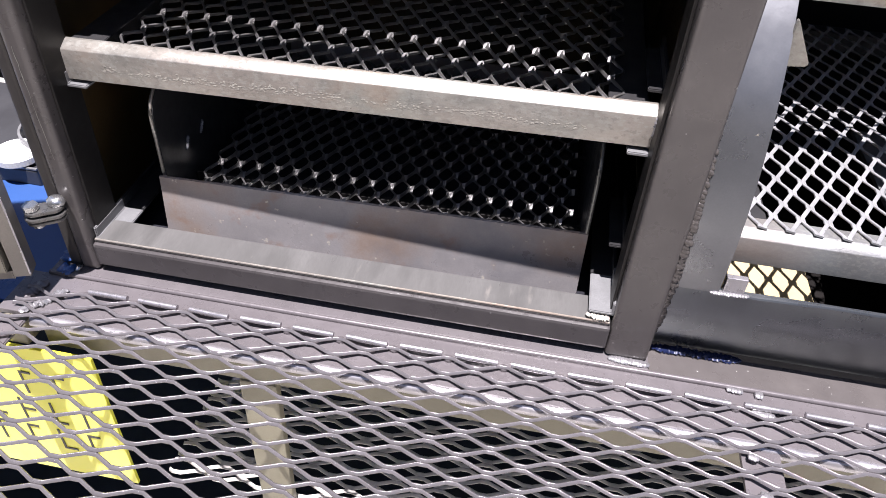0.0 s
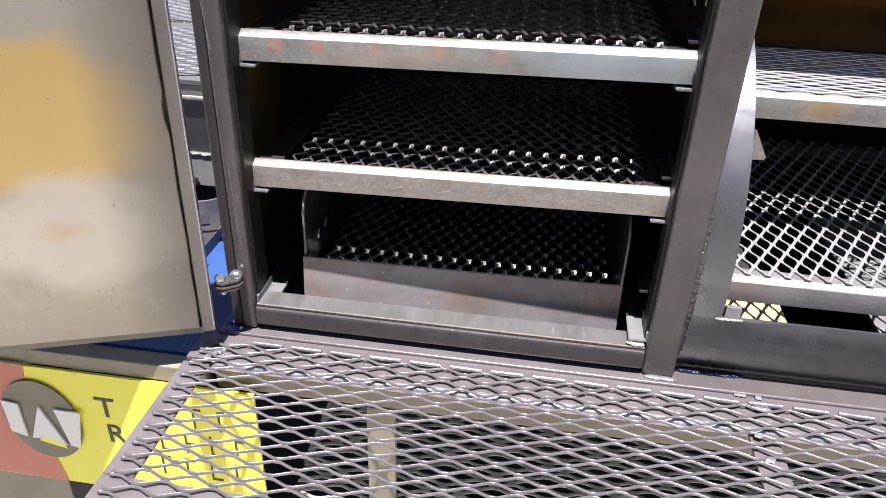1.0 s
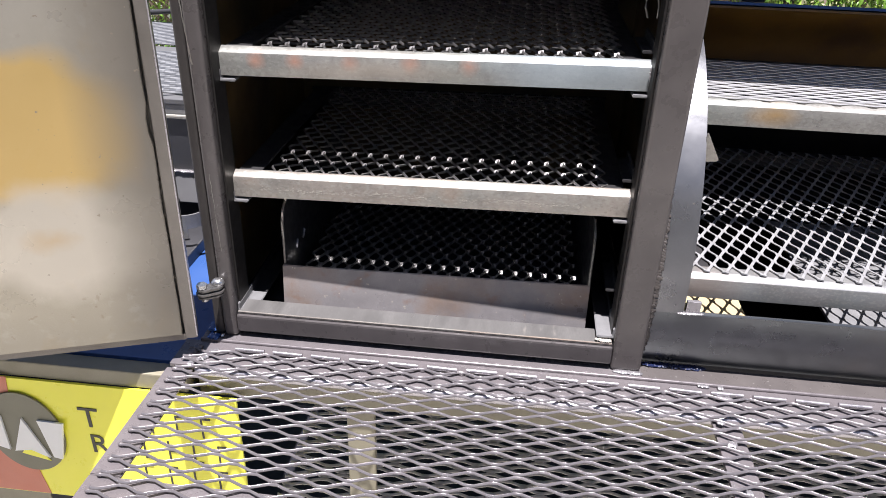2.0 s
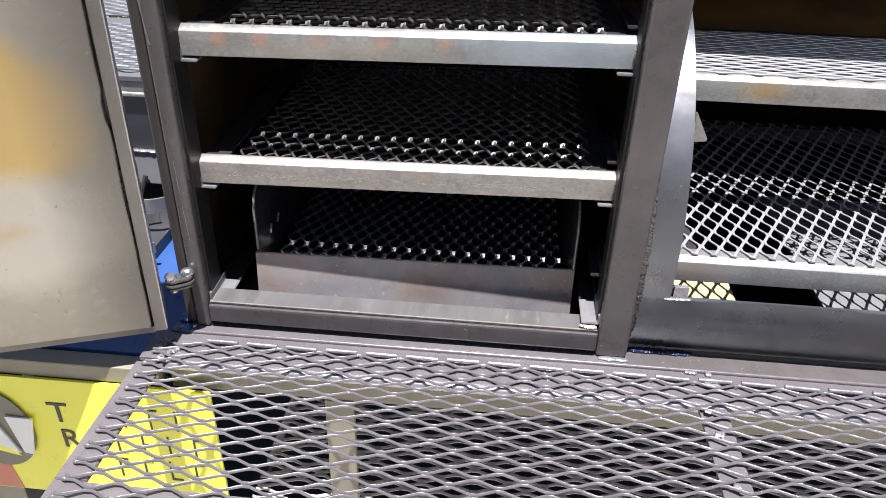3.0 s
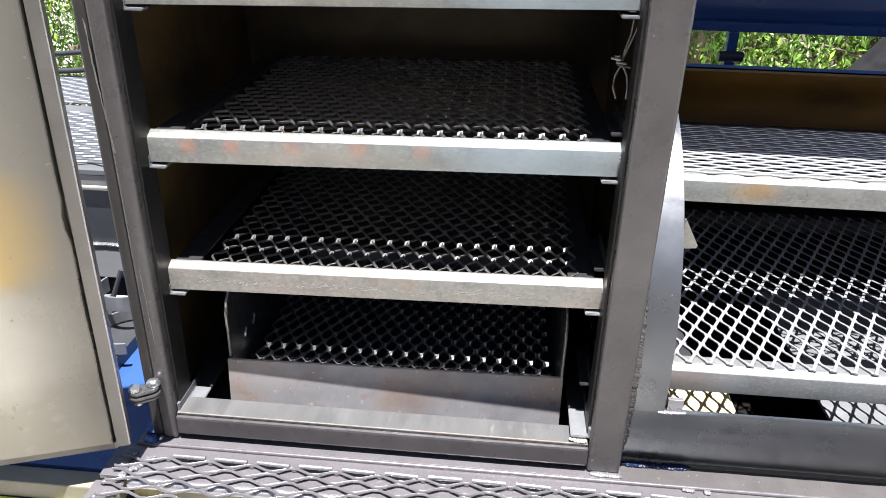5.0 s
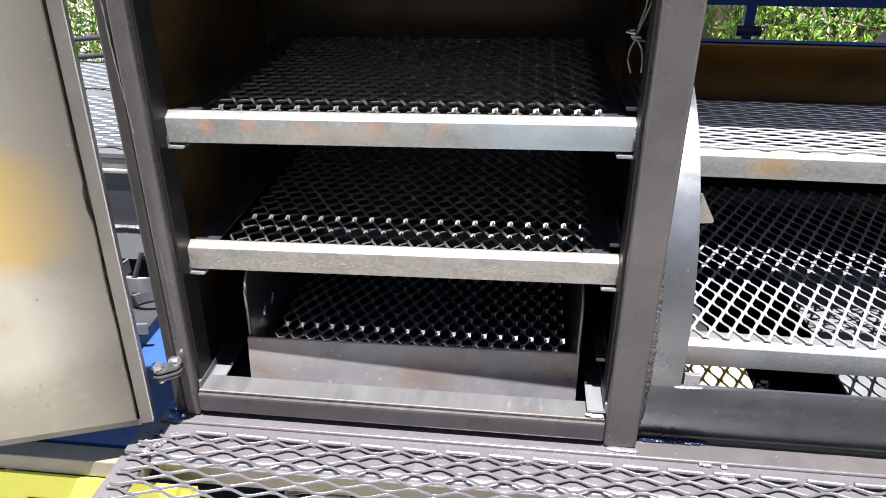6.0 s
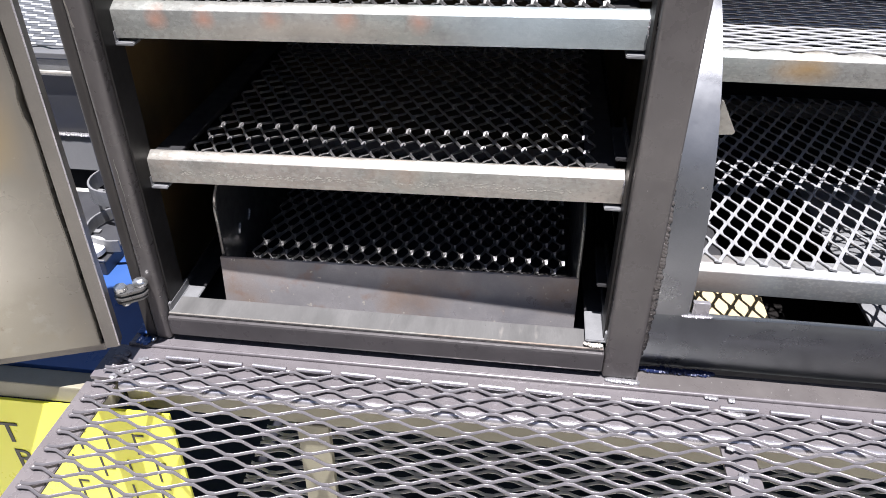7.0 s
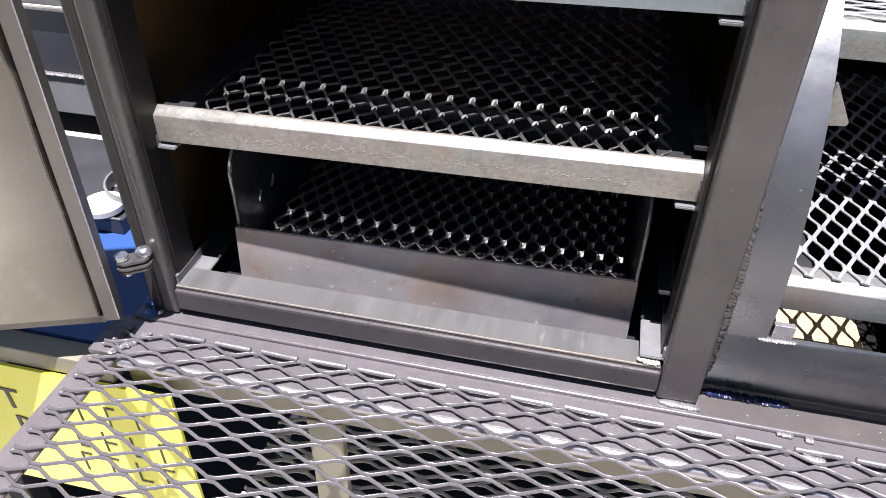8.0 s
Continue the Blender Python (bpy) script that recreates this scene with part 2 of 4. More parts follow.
def box(x0, x1, y0, y1, z0, z1, bevel=0.0015, bm=None, m=None, segments=2):
    bm = bm or bmesh.new()
    got = bmesh.ops.create_cube(bm, size=1)["verts"]
    for v in got:
        v.co = ((x0 + x1) / 2 + v.co.x * (x1 - x0), (y0 + y1) / 2 + v.co.y * (y1 - y0), (z0 + z1) / 2 + v.co.z * (z1 - z0))
        if m is not None:
            v.co = m @ v.co
    if bevel:
        edges = list({e for v in got for e in v.link_edges})
        bmesh.ops.bevel(bm, geom=edges, offset=bevel, segments=segments, affect="EDGES", profile=0.6)
    return bm


def prism(points, a, b, axis, bevel=0.0, bm=None):
    """A closed outline in two axes, drawn out along the third from a to b."""
    bm = bm or bmesh.new()
    place = {"x": lambda p, q, s: (s, p, q), "y": lambda p, q, s: (p, s, q), "z": lambda p, q, s: (p, q, s)}[axis]
    lo = [bm.verts.new(place(p, q, a)) for p, q in points]
    hi = [bm.verts.new(place(p, q, b)) for p, q in points]
    n = len(points)
    faces = [bm.faces.new(lo[::-1]), bm.faces.new(hi)]
    for i in range(n):
        faces.append(bm.faces.new((lo[i], lo[(i + 1) % n], hi[(i + 1) % n], hi[i])))
    bmesh.ops.recalc_face_normals(bm, faces=faces)
    if bevel:
        bmesh.ops.bevel(bm, geom=list({e for f in faces for e in f.edges}), offset=bevel, segments=2, affect="EDGES")
    return bm


def tube(points, radius, sides=10, bm=None, closed=False):
    """A round bar along a line of points."""
    bm = bm or bmesh.new()
    pts = [Vector(p) for p in points]
    rings = []
    for i, p in enumerate(pts):
        d = (pts[min(i + 1, len(pts) - 1)] - pts[max(i - 1, 0)]).normalized()
        side = d.cross(Vector((0.13, 0.21, 0.97))).normalized()
        up = side.cross(d)
        rings.append([bm.verts.new(p + radius * (math.cos(a) * side + math.sin(a) * up)) for a in (2 * math.pi * k / sides for k in range(sides))])
    for r, s in zip(rings, rings[1:]):
        for k in range(sides):
            bm.faces.new((r[k], r[(k + 1) % sides], s[(k + 1) % sides], s[k]))
    bm.faces.new(rings[0][::-1])
    bm.faces.new(rings[-1])
    return bm


def bead(a, b, radius, rng, bm=None, wobble=0.5):
    """A weld bead: overlapping uneven ripples from a to b."""
    bm = bm or bmesh.new()
    a, b = Vector(a), Vector(b)
    n = max(6, int((b - a).length / (radius * 0.22)))
    d = (b - a).normalized()
    side = d.cross(Vector((0, 0, 1))).normalized() if abs(d.z) < 0.9 else Vector((1, 0, 0))
    up = side.cross(d)
    rings = []
    phase = rng.uniform(0, 50)
    for i in range(n + 1):
        u = i / n
        end = math.sqrt(max(0.02, 1 - (2 * u - 1) ** 6))
        ripple = 1 + 0.10 * math.sin(i * 1.6)
        ring = []
        for k in range(12):
            c = 2 * math.pi * k / 12
            lump = noise.noise(Vector((i * 0.35 + phase, math.cos(c) * 1.3, math.sin(c) * 1.3)))
            r = radius * end * ripple * (1 + 0.45 * wobble * lump)
            ring.append(bm.verts.new(a.lerp(b, u) + side * (r * 1.1 * math.cos(c)) + up * (r * 0.5 * math.sin(c))))
        rings.append(ring)
    for p, q in zip(rings, rings[1:]):
        for k in range(12):
            bm.faces.new((p[k], p[(k + 1) % 12], q[(k + 1) % 12], q[k]))
    bm.faces.new(rings[0][::-1])
    bm.faces.new(rings[-1])
    bmesh.ops.recalc_face_normals(bm, faces=bm.faces[:])
    return bm


def expanded(x0, x1, y0, y1, z, long, short, width, thick, tilt, along="x", start=0.0, bond=0.2, bend=0.0, corner=2, knuckle=0.0, every=2, bm=None):
    """Expanded metal: ribbons slit from a sheet and pulled apart, each leaning by tilt across the short way of the
    diamonds and joined edge to edge at the bonds; bend is how far their twist is gathered midway, corner how finely
    their edges are rounded, knuckle the lean of glint tabs added at the bonds on every so many slits; long is the
    diamonds' length, which runs along x or y."""
    if along == "y":
        x0, x1, y0, y1 = y0, y1, x0, x1
    ca, sa = math.cos(tilt), math.sin(tilt)
    c, ring = 0.26 * thick, []
    for k in range(4 * corner):
        side, f = divmod(k, corner)
        turn = math.pi / 2 * (side + f / max(1, corner - 1))
        p = (width / 2 - c) * (1, -1, -1, 1)[side] + c * math.cos(turn)
        q = (thick / 2 - c) * (1, 1, -1, -1)[side] + c * math.sin(turn)
        ring.append((p * ca - q * sa, p * sa + q * ca))
    n = len(ring)
    verts, faces = [], []
    for r in range(int((y1 - y0) / (short / 2) + 1e-6)):
        low, high = y0 + r * short / 2, y0 + (r + 1) * short / 2
        pts = []
        for i in range(-2, 2 * int((x1 - x0) / long) + 4):
            xc = x0 + start + i * long / 2
            at_low = (i % 2 == 0) == (r % 2 == 0)
            y, h = (low + width * ca / 2, width * sa / 2) if at_low else (high - width * ca / 2, -width * sa / 2)
            ends = [(xc - bond * long / 2, y, h), (xc + bond * long / 2, y, h)]
            if bend and pts:
                a, b = pts[-1], ends[0]
                pts += [tuple(u + f * (v - u) for u, v in zip(a[:2], b[:2])) + (a[2] + g * (b[2] - a[2]),) for f, g in ((bend, 0.07), (1 - bend, 0.93))]
            pts += ends
        cut = []
        for p, q in zip(pts, pts[1:]):
            for edge in (x0, x1):
                if (p[0] - edge) * (q[0] - edge) < 0:
                    f = (edge - p[0]) / (q[0] - p[0])
                    cut.append(tuple(u + f * (v - u) for u, v in zip(p, q)))
            if x0 <= q[0] <= x1:
                cut.append(q)
        first = len(verts)
        for x, y, h in cut:
            verts += [(x, y + u, z + h + v) if along == "x" else (y + u, x, z + h + v) for u, v in ring]
        for a in range(len(cut) - 1):
            p = first + n * a
            faces += [(p + k, p + (k + 1) % n, p + n + (k + 1) % n, p + n + k) for k in range(n)]
        # Small tabs added and leaned so that the bonds throw back sun glints.
        for i in range(-2, 2 * int((x1 - x0) / long) + 4) if knuckle else ():
            xc = x0 + start + i * long / 2
            if (i + r) % 2 and r % every == 0 and x0 < xc - 0.08 * long and xc + 0.08 * long < x1:
                at, half, deep = len(verts), 0.95 * width, 0.085 * long
                up, over = math.sin(knuckle) * deep, math.cos(knuckle) * deep
                for lift in (0.0, 0.0016):
                    for p, q in ((-half, -1), (half, -1), (half, 1), (-half, 1)):
                        u, w, h = xc + q * over, high + p, 0.0012 - lift + q * up + 0.25 * p
                        verts.append((u, w, z + h) if along == "x" else (w, u, z + h))
                faces += [tuple(at + k for k in f) for f in ((0, 1, 2, 3), (7, 6, 5, 4), (0, 4, 5, 1), (1, 5, 6, 2), (2, 6, 7, 3), (3, 7, 4, 0))]
        if cut:
            faces += [tuple(first + k for k in range(n - 1, -1, -1)), tuple(len(verts) - n + k for k in range(n))]
    data = bpy.data.meshes.new("strands")
    data.from_pydata(verts, [], faces)
    bm = bm or bmesh.new()
    bm.from_mesh(data)
    bpy.data.meshes.remove(data)
    bmesh.ops.recalc_face_normals(bm, faces=bm.faces[:])
    return bm


def lettering(text, size, x, z, y, mat, parent, name="letter", lean=0.0):
    """Flat upright letters facing -y, as a mesh."""
    curve = bpy.data.curves.new(name, "FONT")
    curve.body, curve.size, curve.extrude = text, size, 0.0006
    ob = new(name, curve)
    bpy.context.view_layer.update()
    data = bpy.data.meshes.new_from_object(ob.evaluated_get(bpy.context.evaluated_depsgraph_get()))
    bpy.data.objects.remove(ob)
    bm = bmesh.new()
    bm.from_mesh(data)
    bpy.data.meshes.remove(data)
    bm.transform(Matrix.Translation((x, y, z)) @ Matrix.Rotation(lean, 4, "Y") @ Matrix.Rotation(math.pi / 2, 4, "X"))
    return part(name, bm, mat, parent)


# ---- setting ----
ground = part("ground", box(-60, 60, -60, 60, -0.2, 0.0, 0), DIRT)
tagged(ground, "dry grey concrete ground with worn stains", "ground", kind="structure")

# Unseen wall added to keep low sky light out of the cabinet.
wall = part("sky_screen_south", box(-5.0, 6.0, -3.6, -3.4, 0.0, 2.8, 0.004), SKY_SCREEN)
tagged(wall, "plain dark wall behind the camera, unseen, added to block low sky", "wall", kind="structure")

TILT_SHELF, TILT_RACK, TILT_BASKET = 0.74, 1.0, -1.0

# ---- upright cooking cabinet ----
TOP, BACK = 1.68, 0.455
rng = random.Random(4)
cabinet = thing("smoker_cabinet", "gunmetal steel smoker cabinet with browned inside, door open", "smoker", (0.244, 0.3, 0.80))
PL, PR = -0.0025, 0.4868  # the inner edges of the two posts
part("post", box(-0.0215, PL, 0.0, 0.0305, 0.8025, TOP, 0.006, segments=5), POST, cabinet, smooth=True)
# Dark reflection on the post, put into colour as a strip of its own.
part("reflection_band", box(-0.0352, -0.0217, 0.0022, 0.0305, 0.8025, TOP, 0.005, segments=5), BAND_DARK, cabinet, "dark band along the hinge side for the post's reflection", smooth=True)
part("post", box(PR, 0.525, 0.0, 0.0305, 0.8025, TOP, 0.0055, segments=5), POST, cabinet, smooth=True)
# Thin dark faces added inside the posts; their colour is the shade there.
part("post_shade_face", box(PL + 0.0002, PL + 0.0030, 0.0125, 0.046, 0.841, TOP - 0.041, 0.0008), SHADE_BLACK, cabinet, "dark inner face of the post, its shade put into colour")
part("post_shade_face", box(PR - 0.0030, PR - 0.0002, 0.0125, 0.040, 0.841, TOP - 0.041, 0.0008), SHADE_BLACK, cabinet, "dark inner face of the post, its shade put into colour")
part("sill", box(PL, PR, 0.0, 0.034, 0.8105, 0.836, 0.003), SILL_PAINT, cabinet)
part("sill_cap", box(PL + 0.001, PR - 0.001, 0.004, 0.036, 0.8365, 0.8395, 0.001), SILL, cabinet, "scuffed steel strip on the sill")
# A thin light tube draws the highlight along the strip's front edge.
part("sill_highlight", tube([(PL + 0.002, 0.0048, 0.8392), (PR - 0.002, 0.0048, 0.8392)], 0.0011, 8), BARE, cabinet, "bright tube for the highlight on the strip's front edge", smooth=True)
part("header", box(PL, PR, 0.0, 0.038, TOP - 0.04, TOP, 0.003), POST, cabinet)
part("side_wall", box(-0.0350, -0.030, 0.031, BACK, 0.803, TOP, 0.001), RUST, cabinet)
part("side_wall", box(0.519, 0.5245, 0.031, BACK, 0.803, TOP, 0.001), RUST, cabinet)
part("back_wall", box(-0.035, 0.5245, BACK + 0.0005, BACK + 0.006, 0.803, TOP, 0.001), RUST, cabinet)
part("roof", box(-0.035, 0.5245, 0.0, BACK + 0.006, TOP + 0.0005, TOP + 0.006, 0.001), POST, cabinet)
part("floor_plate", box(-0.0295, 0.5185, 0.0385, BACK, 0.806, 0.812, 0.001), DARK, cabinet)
part("foot_weld", bead((0.490, -0.002, 0.803), (0.528, -0.003, 0.803), 0.0038, rng), WELD, cabinet, smooth=True)
part("foot_weld", bead((0.245, -0.004, 0.8), (0.276, -0.004, 0.8), 0.0026, rng), WELD, cabinet, smooth=True)
part("foot_weld", bead((-0.042, -0.004, 0.803), (-0.026, -0.006, 0.803), 0.006, rng, wobble=1.5), BLUE, cabinet, "blue daubed weld", smooth=True)
part("foot_weld", bead((-0.040, 0.002, 0.806), (-0.040, 0.03, 0.806), 0.006, rng, wobble=1.5), BLUE, cabinet, smooth=True)
part("foot_weld", bead((-0.024, -0.003, 0.805), (-0.019, -0.003, 0.805), 0.004, rng), BOLT, cabinet, smooth=True)
seam = bmesh.new()
z = 0.826
while z < 1.10:
    r = rng.uniform(0.0032, 0.0050)
    y = max(0.0, 0.293 - math.sqrt(0.29 ** 2 - (z - 0.925) ** 2))
    bmesh.ops.create_icosphere(seam, subdivisions=2, radius=r, matrix=Matrix.Translation((0.5262 + rng.uniform(-0.0008, 0.0008), min(y, 0.03) - 0.0008, z)) @ Matrix.Rotation(0.6, 4, "Y") @ Matrix.Diagonal((1.0, 0.5, 0.75, 1)))
    z += rng.uniform(0.0022, 0.0036)
part("seam_weld", seam, WELD_DARK, cabinet, "rippled vertical weld seam", smooth=True)


def scratch(points, width, name="scratch"):
    """A thin ragged scrape that bares the metal on the post's face."""
    bm = bmesh.new()
    rows = []
    for k in range(len(points) * 8 - 7):
        i, f = min(k // 8, len(points) - 2), (k - 8 * min(k // 8, len(points) - 2)) / 8
        x = points[i][0] + (points[i + 1][0] - points[i][0]) * f + rng.uniform(-0.0004, 0.0004)
        zz = points[i][1] + (points[i + 1][1] - points[i][1]) * f
        w = width * rng.uniform(0.35, 1.1)
        rows.append((bm.verts.new((x - w, -0.0003, zz)), bm.verts.new((x + w, -0.0003, zz))))
    for a, b in zip(rows, rows[1:]):
        bm.faces.new((a[0], a[1], b[1], b[0]))
    return part(name, bm, BARE, cabinet, "bare metal scratch in the paint")


scratch([(-0.024, 1.295), (-0.0225, 1.25), (-0.0195, 1.20), (-0.0165, 1.165)], 0.0009)
scratch([(-0.0135, 1.035), (-0.0125, 0.995), (-0.0115, 0.95), (-0.0105, 0.93)], 0.0004)
part("foot_weld", bead((0.4635, 0.0085, 0.8425), (0.4845, 0.0065, 0.8425), 0.0028, rng, wobble=2.0), CHALK, cabinet, "crusty pale weld at the rail's foot", smooth=True)
RACK_TOPS = (1.029, 1.182, 1.341)


def rail(side, z, y0=0.022, y1=0.44, wide=0.020):
    """An angle rail on the cabinet's side wall; its flat leg points inwards."""
    s = 1 if side < 0 else -1
    x, z = (PL + 0.0005, z - 0.0045) if side < 0 else (PR + 0.001, z + 0.0045)
    return prism([(x, z), (x + s * wide, z), (x + s * wide, z + 0.003), (x + s * 0.003, z + 0.003), (x + s * 0.003, z + 0.014), (x, z + 0.014)], y0, y1, "y", 0.0008)


# Rail ends lighter where sunlit, the rest dark: light and shade put into colour.
for z in RACK_TOPS:
    for side in (-1, 1):
        part("lit_tongue", rail(side, z - 0.0385, 0.0305, 0.046), RAIL_STEEL, cabinet, "short rail tongue in lighter steel for its sunlit end")
        part("rack_rail", rail(side, z - 0.0385, 0.0465), SHADED_STEEL, cabinet)
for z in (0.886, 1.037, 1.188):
    part("rack_rail", rail(1, z, 0.046, 0.12, 0.014), SHADED_STEEL, cabinet)
    part("lit_tongue", box(0.4875, 0.4905, 0.034, 0.0455, z + 0.002, z + 0.016, 0.0006), RAIL_STEEL, cabinet, "short rail tongue in lighter steel for its sunlit end")
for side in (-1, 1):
    part("lit_tongue", rail(side, 0.8405, 0.008, 0.058, 0.0225), RAIL_STEEL, cabinet, "short rail tongue in lighter steel for its sunlit end")
    part("rack_rail", rail(side, 0.8405, 0.0585, 0.44, 0.0225), SHADED_STEEL, cabinet)

for z in RACK_TOPS:
    part("tack_weld", bead((0.4858, 0.0315, z - 0.018), (0.4858, 0.0315, z + 0.002), 0.0026, rng, wobble=1.6), WELD, cabinet, "shiny tack weld at the bar's end", smooth=True)


def rack(z, x0, x1, y0, y1, depth, name, label, group, mesh, bar, height=0.032, grid=(0.045, 0.461, 0.0352, 0.0207), strand=(0.0042, 0.0020, 0.85), lean=0.0, run="y", start=0.0):
    """A cooking rack: angle-iron frame with expanded metal on top; grid is the mesh's two sides, diamond length and diamond width."""
    ob = thing(name, label, "rack", ((x0 + x1) / 2, (y0 + y1) / 2, z - height), group)
    corner = [(y0 + 0.0105, z), (y0 + 0.0095, z - 0.0002), (y0 + 0.0006, z - 0.0054), (y0, z - 0.0064)]
    profile = [(y0, z - height), (y0 + 0.003, z - height), (y0 + 0.003, z - 0.009), (y0 + 0.0095, z - 0.004), (y0 + depth, z - 0.003), (y0 + depth, z)] + corner
    part("front_bar", prism(profile, x0, x1, "x"), bar, ob, smooth=True)
    # Back and side bars carry the shade inside as a dark colour.
    part("back_bar", prism([(y1, z - height), (y1 - 0.003, z - height), (y1 - 0.003, z - 0.003), (y1 - depth, z - 0.003), (y1 - depth, z), (y1, z)], x0, x1, "x", 0.0009), SHADED_STEEL, ob)
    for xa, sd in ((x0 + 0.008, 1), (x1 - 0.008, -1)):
        part("side_bar", prism([(xa, z - height), (xa + sd * 0.003, z - height), (xa + sd * 0.003, z - 0.003), (xa + sd * 0.03, z - 0.003), (xa + sd * 0.03, z - 0.0005), (xa, z - 0.0005)], y0 + depth + 0.0005, y1 - depth - 0.0005, "y", 0.0006), SHADED_STEEL, ob)
    w, t, a = strand
    part("mesh", expanded(grid[0], grid[1], y0 + (0.0105 if mesh == MESH_DARK else 0.008), y1 - 0.01, z + (0.0004 if mesh == MESH_DARK else w * abs(math.sin(a)) + t / 2), grid[2], grid[3], w, t, a, run, start, bond=0.16 if mesh == MESH_DARK else 0.17, corner=3, knuckle=0.6 if mesh == MESH_DARK else 0.0), mesh, ob, smooth=True)
    ob.rotation_euler.y = -lean
    return ob


for z, lean, start in zip(RACK_TOPS, (0.020, 0.020, 0.022), (0.0125, 0.0276, 0.005)):
    rack(z, -0.0035, 0.4855, 0.0345, 0.425, 0.012, "cooking_rack", "expanded metal cooking rack with heat-tinted steel front bar", "racks in the cabinet", MESH_DARK, BARE if z < 1.1 else BARE_HEAT, lean=lean, strand=(0.0030, 0.0018, TILT_RACK), start=start)

    # a chalky row of spatter along the lowest bar
    if z < 1.1:
        lowest = bpy.data.objects["cooking_rack"]
        spatter = bmesh.new()
        for _ in range(420):
            x = 0.035 + 0.40 * rng.random()
            lift = 1.0085 + 0.0007 * math.sin(x * 41) + rng.gauss(0, 0.0017) + (x - 0.244) * 0.020
            bmesh.ops.create_icosphere(spatter, subdivisions=1, radius=rng.uniform(0.0003, 0.0008), matrix=Matrix.Translation((x, 0.0344, lift)) @ Matrix.Diagonal((1.8, 0.15, 0.9, 1)))
        part("spatter", spatter, CHALK, lowest, "chalky pale spatter line")


# ---- charcoal basket ----
basket = thing("charcoal_basket", "hot-rolled steel charcoal basket with mesh floor on the cabinet floor", "basket", (0.252, 0.3, 0.812))
plate = prism([(0.045, 0.0600), (0.457, 0.0705), (0.457, 0.0735), (0.045, 0.0630)], 0.8125, 0.8825, "z", 0.0008)
for v in plate.verts:
    v.co.y -= 0.095 * (0.8825 - v.co.z)
part("front_plate", plate, BASKET, basket)


def basket_side(x0, x1, back=0.0):
    outline = [(0.0670, 0.8125), (0.42, 0.8125), (0.42, 0.968)]
    for k in range(9):
        a = math.pi / 2 + math.pi / 2 * k / 8
        outline.append((0.0670 + 0.028 + 0.028 * math.cos(a), 0.968 - 0.028 + 0.028 * math.sin(a)))
    return prism([(y if y > 0.4 else y + back, z) for y, z in outline], x0, x1, "x", 0.0006)


def basket_lip(x, back=0.0):
    return [(x, 0.0664 + back, 0.8835), (x, 0.0664 + back, 0.94)] + [(x, 0.0950 + back + 0.0286 * math.cos(a), 0.94 + 0.0286 * math.sin(a)) for a in (math.pi - math.pi / 2 * k / 8 for k in range(1, 8))]


# Side plates coloured dark for shade; lighter tubes stand for their lit front edges.
side = part("side_plate", basket_side(0.045, 0.049), SHADED_STEEL, basket, "side plate, its shade put into a dark colour")
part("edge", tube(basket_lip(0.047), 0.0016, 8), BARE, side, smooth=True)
# Small bright bumps added in place of two slanted slivers of light.
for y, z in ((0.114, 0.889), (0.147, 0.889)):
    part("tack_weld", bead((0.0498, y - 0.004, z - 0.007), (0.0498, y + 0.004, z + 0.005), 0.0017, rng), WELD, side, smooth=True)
side = part("side_plate", basket_side(0.453, 0.457, 0.0042), SHADED_STEEL, basket, "side plate, its shade put into a dark colour")
part("edge", tube(basket_lip(0.455, 0.0042), 0.0016, 8), BARE, side, smooth=True)
part("back_plate", box(0.0495, 0.4525, 0.416, 0.42, 0.8125, 0.866, 0.0008), BASKET, basket)
part("mesh_floor", expanded(0.058, 0.449, 0.0775, 0.412, 0.850, 0.0362, 0.0207, 0.0035, 0.0019, TILT_BASKET, "y", 0.0100, 0.16, corner=3, knuckle=0.6, every=1), MESH_DARK, basket, smooth=True)
# Supports coloured near-black so that they sink into the basket's shade.
for y in (0.12, 0.25, 0.38):
    part("floor_support", box(0.0495, 0.4525, y, y + 0.006, 0.83, 0.8485, 0.0006), SHADE_BLACK, basket)

# ---- cabinet door ----
lean_back = Matrix.Identity(4)
lean_back[1][2], lean_back[1][3] = 0.014, -0.014 * 0.83
door_turn = lean_back @ Matrix.Translation((-0.0358, -0.0455, 0)) @ Matrix.Rotation(math.atan2(-0.350, -0.937), 4, "Z")
door = thing("cabinet_door", "open cabinet door, heat-tinted bare steel inside, on a bolt hinge", "door", (-0.2, -0.08, 0.835))


def on_door(*a, **k):
    return box(*a, **k, m=door_turn)


part("outer_sheet", on_door(0.0148, 0.55, -0.016, -0.012, 0.829, TOP, bevel=0.001), DOOR_RIM, door)
bm = prism([(0.0, 0.829), (0.0145, 0.829), (0.0145, TOP), (0.002, TOP)], -0.016, 0.0005, "y", 0.0008)
bm.transform(door_turn)
part("rim", bm, DOOR_RIM, door)
part("rim", on_door(0.015, 0.55, -0.0118, 0.0005, 0.829, 0.8355, bevel=0.001), DOOR_RIM, door)
edge = [(0.0172 + 0.0012 * noise.noise(Vector((k * 0.37, 1.7, 0.3))) + (0.0022 if k in (17, 18) else 0), 0.8375 + k * 0.0155) for k in range(51)]
bm = prism(edge + [(0.53, 0.8375 + 50 * 0.0155), (0.53, 0.8375)], -0.0118, 0.0042, "y", 0.0008)
bm.transform(door_turn)
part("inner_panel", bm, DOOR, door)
# The door edge's highlight, built in as a thin bright tube.
bm = tube([(0.0006, 0.0006, 0.832), (0.0024, 0.0006, TOP - 0.002)], 0.0009, 6)
bm.transform(door_turn)
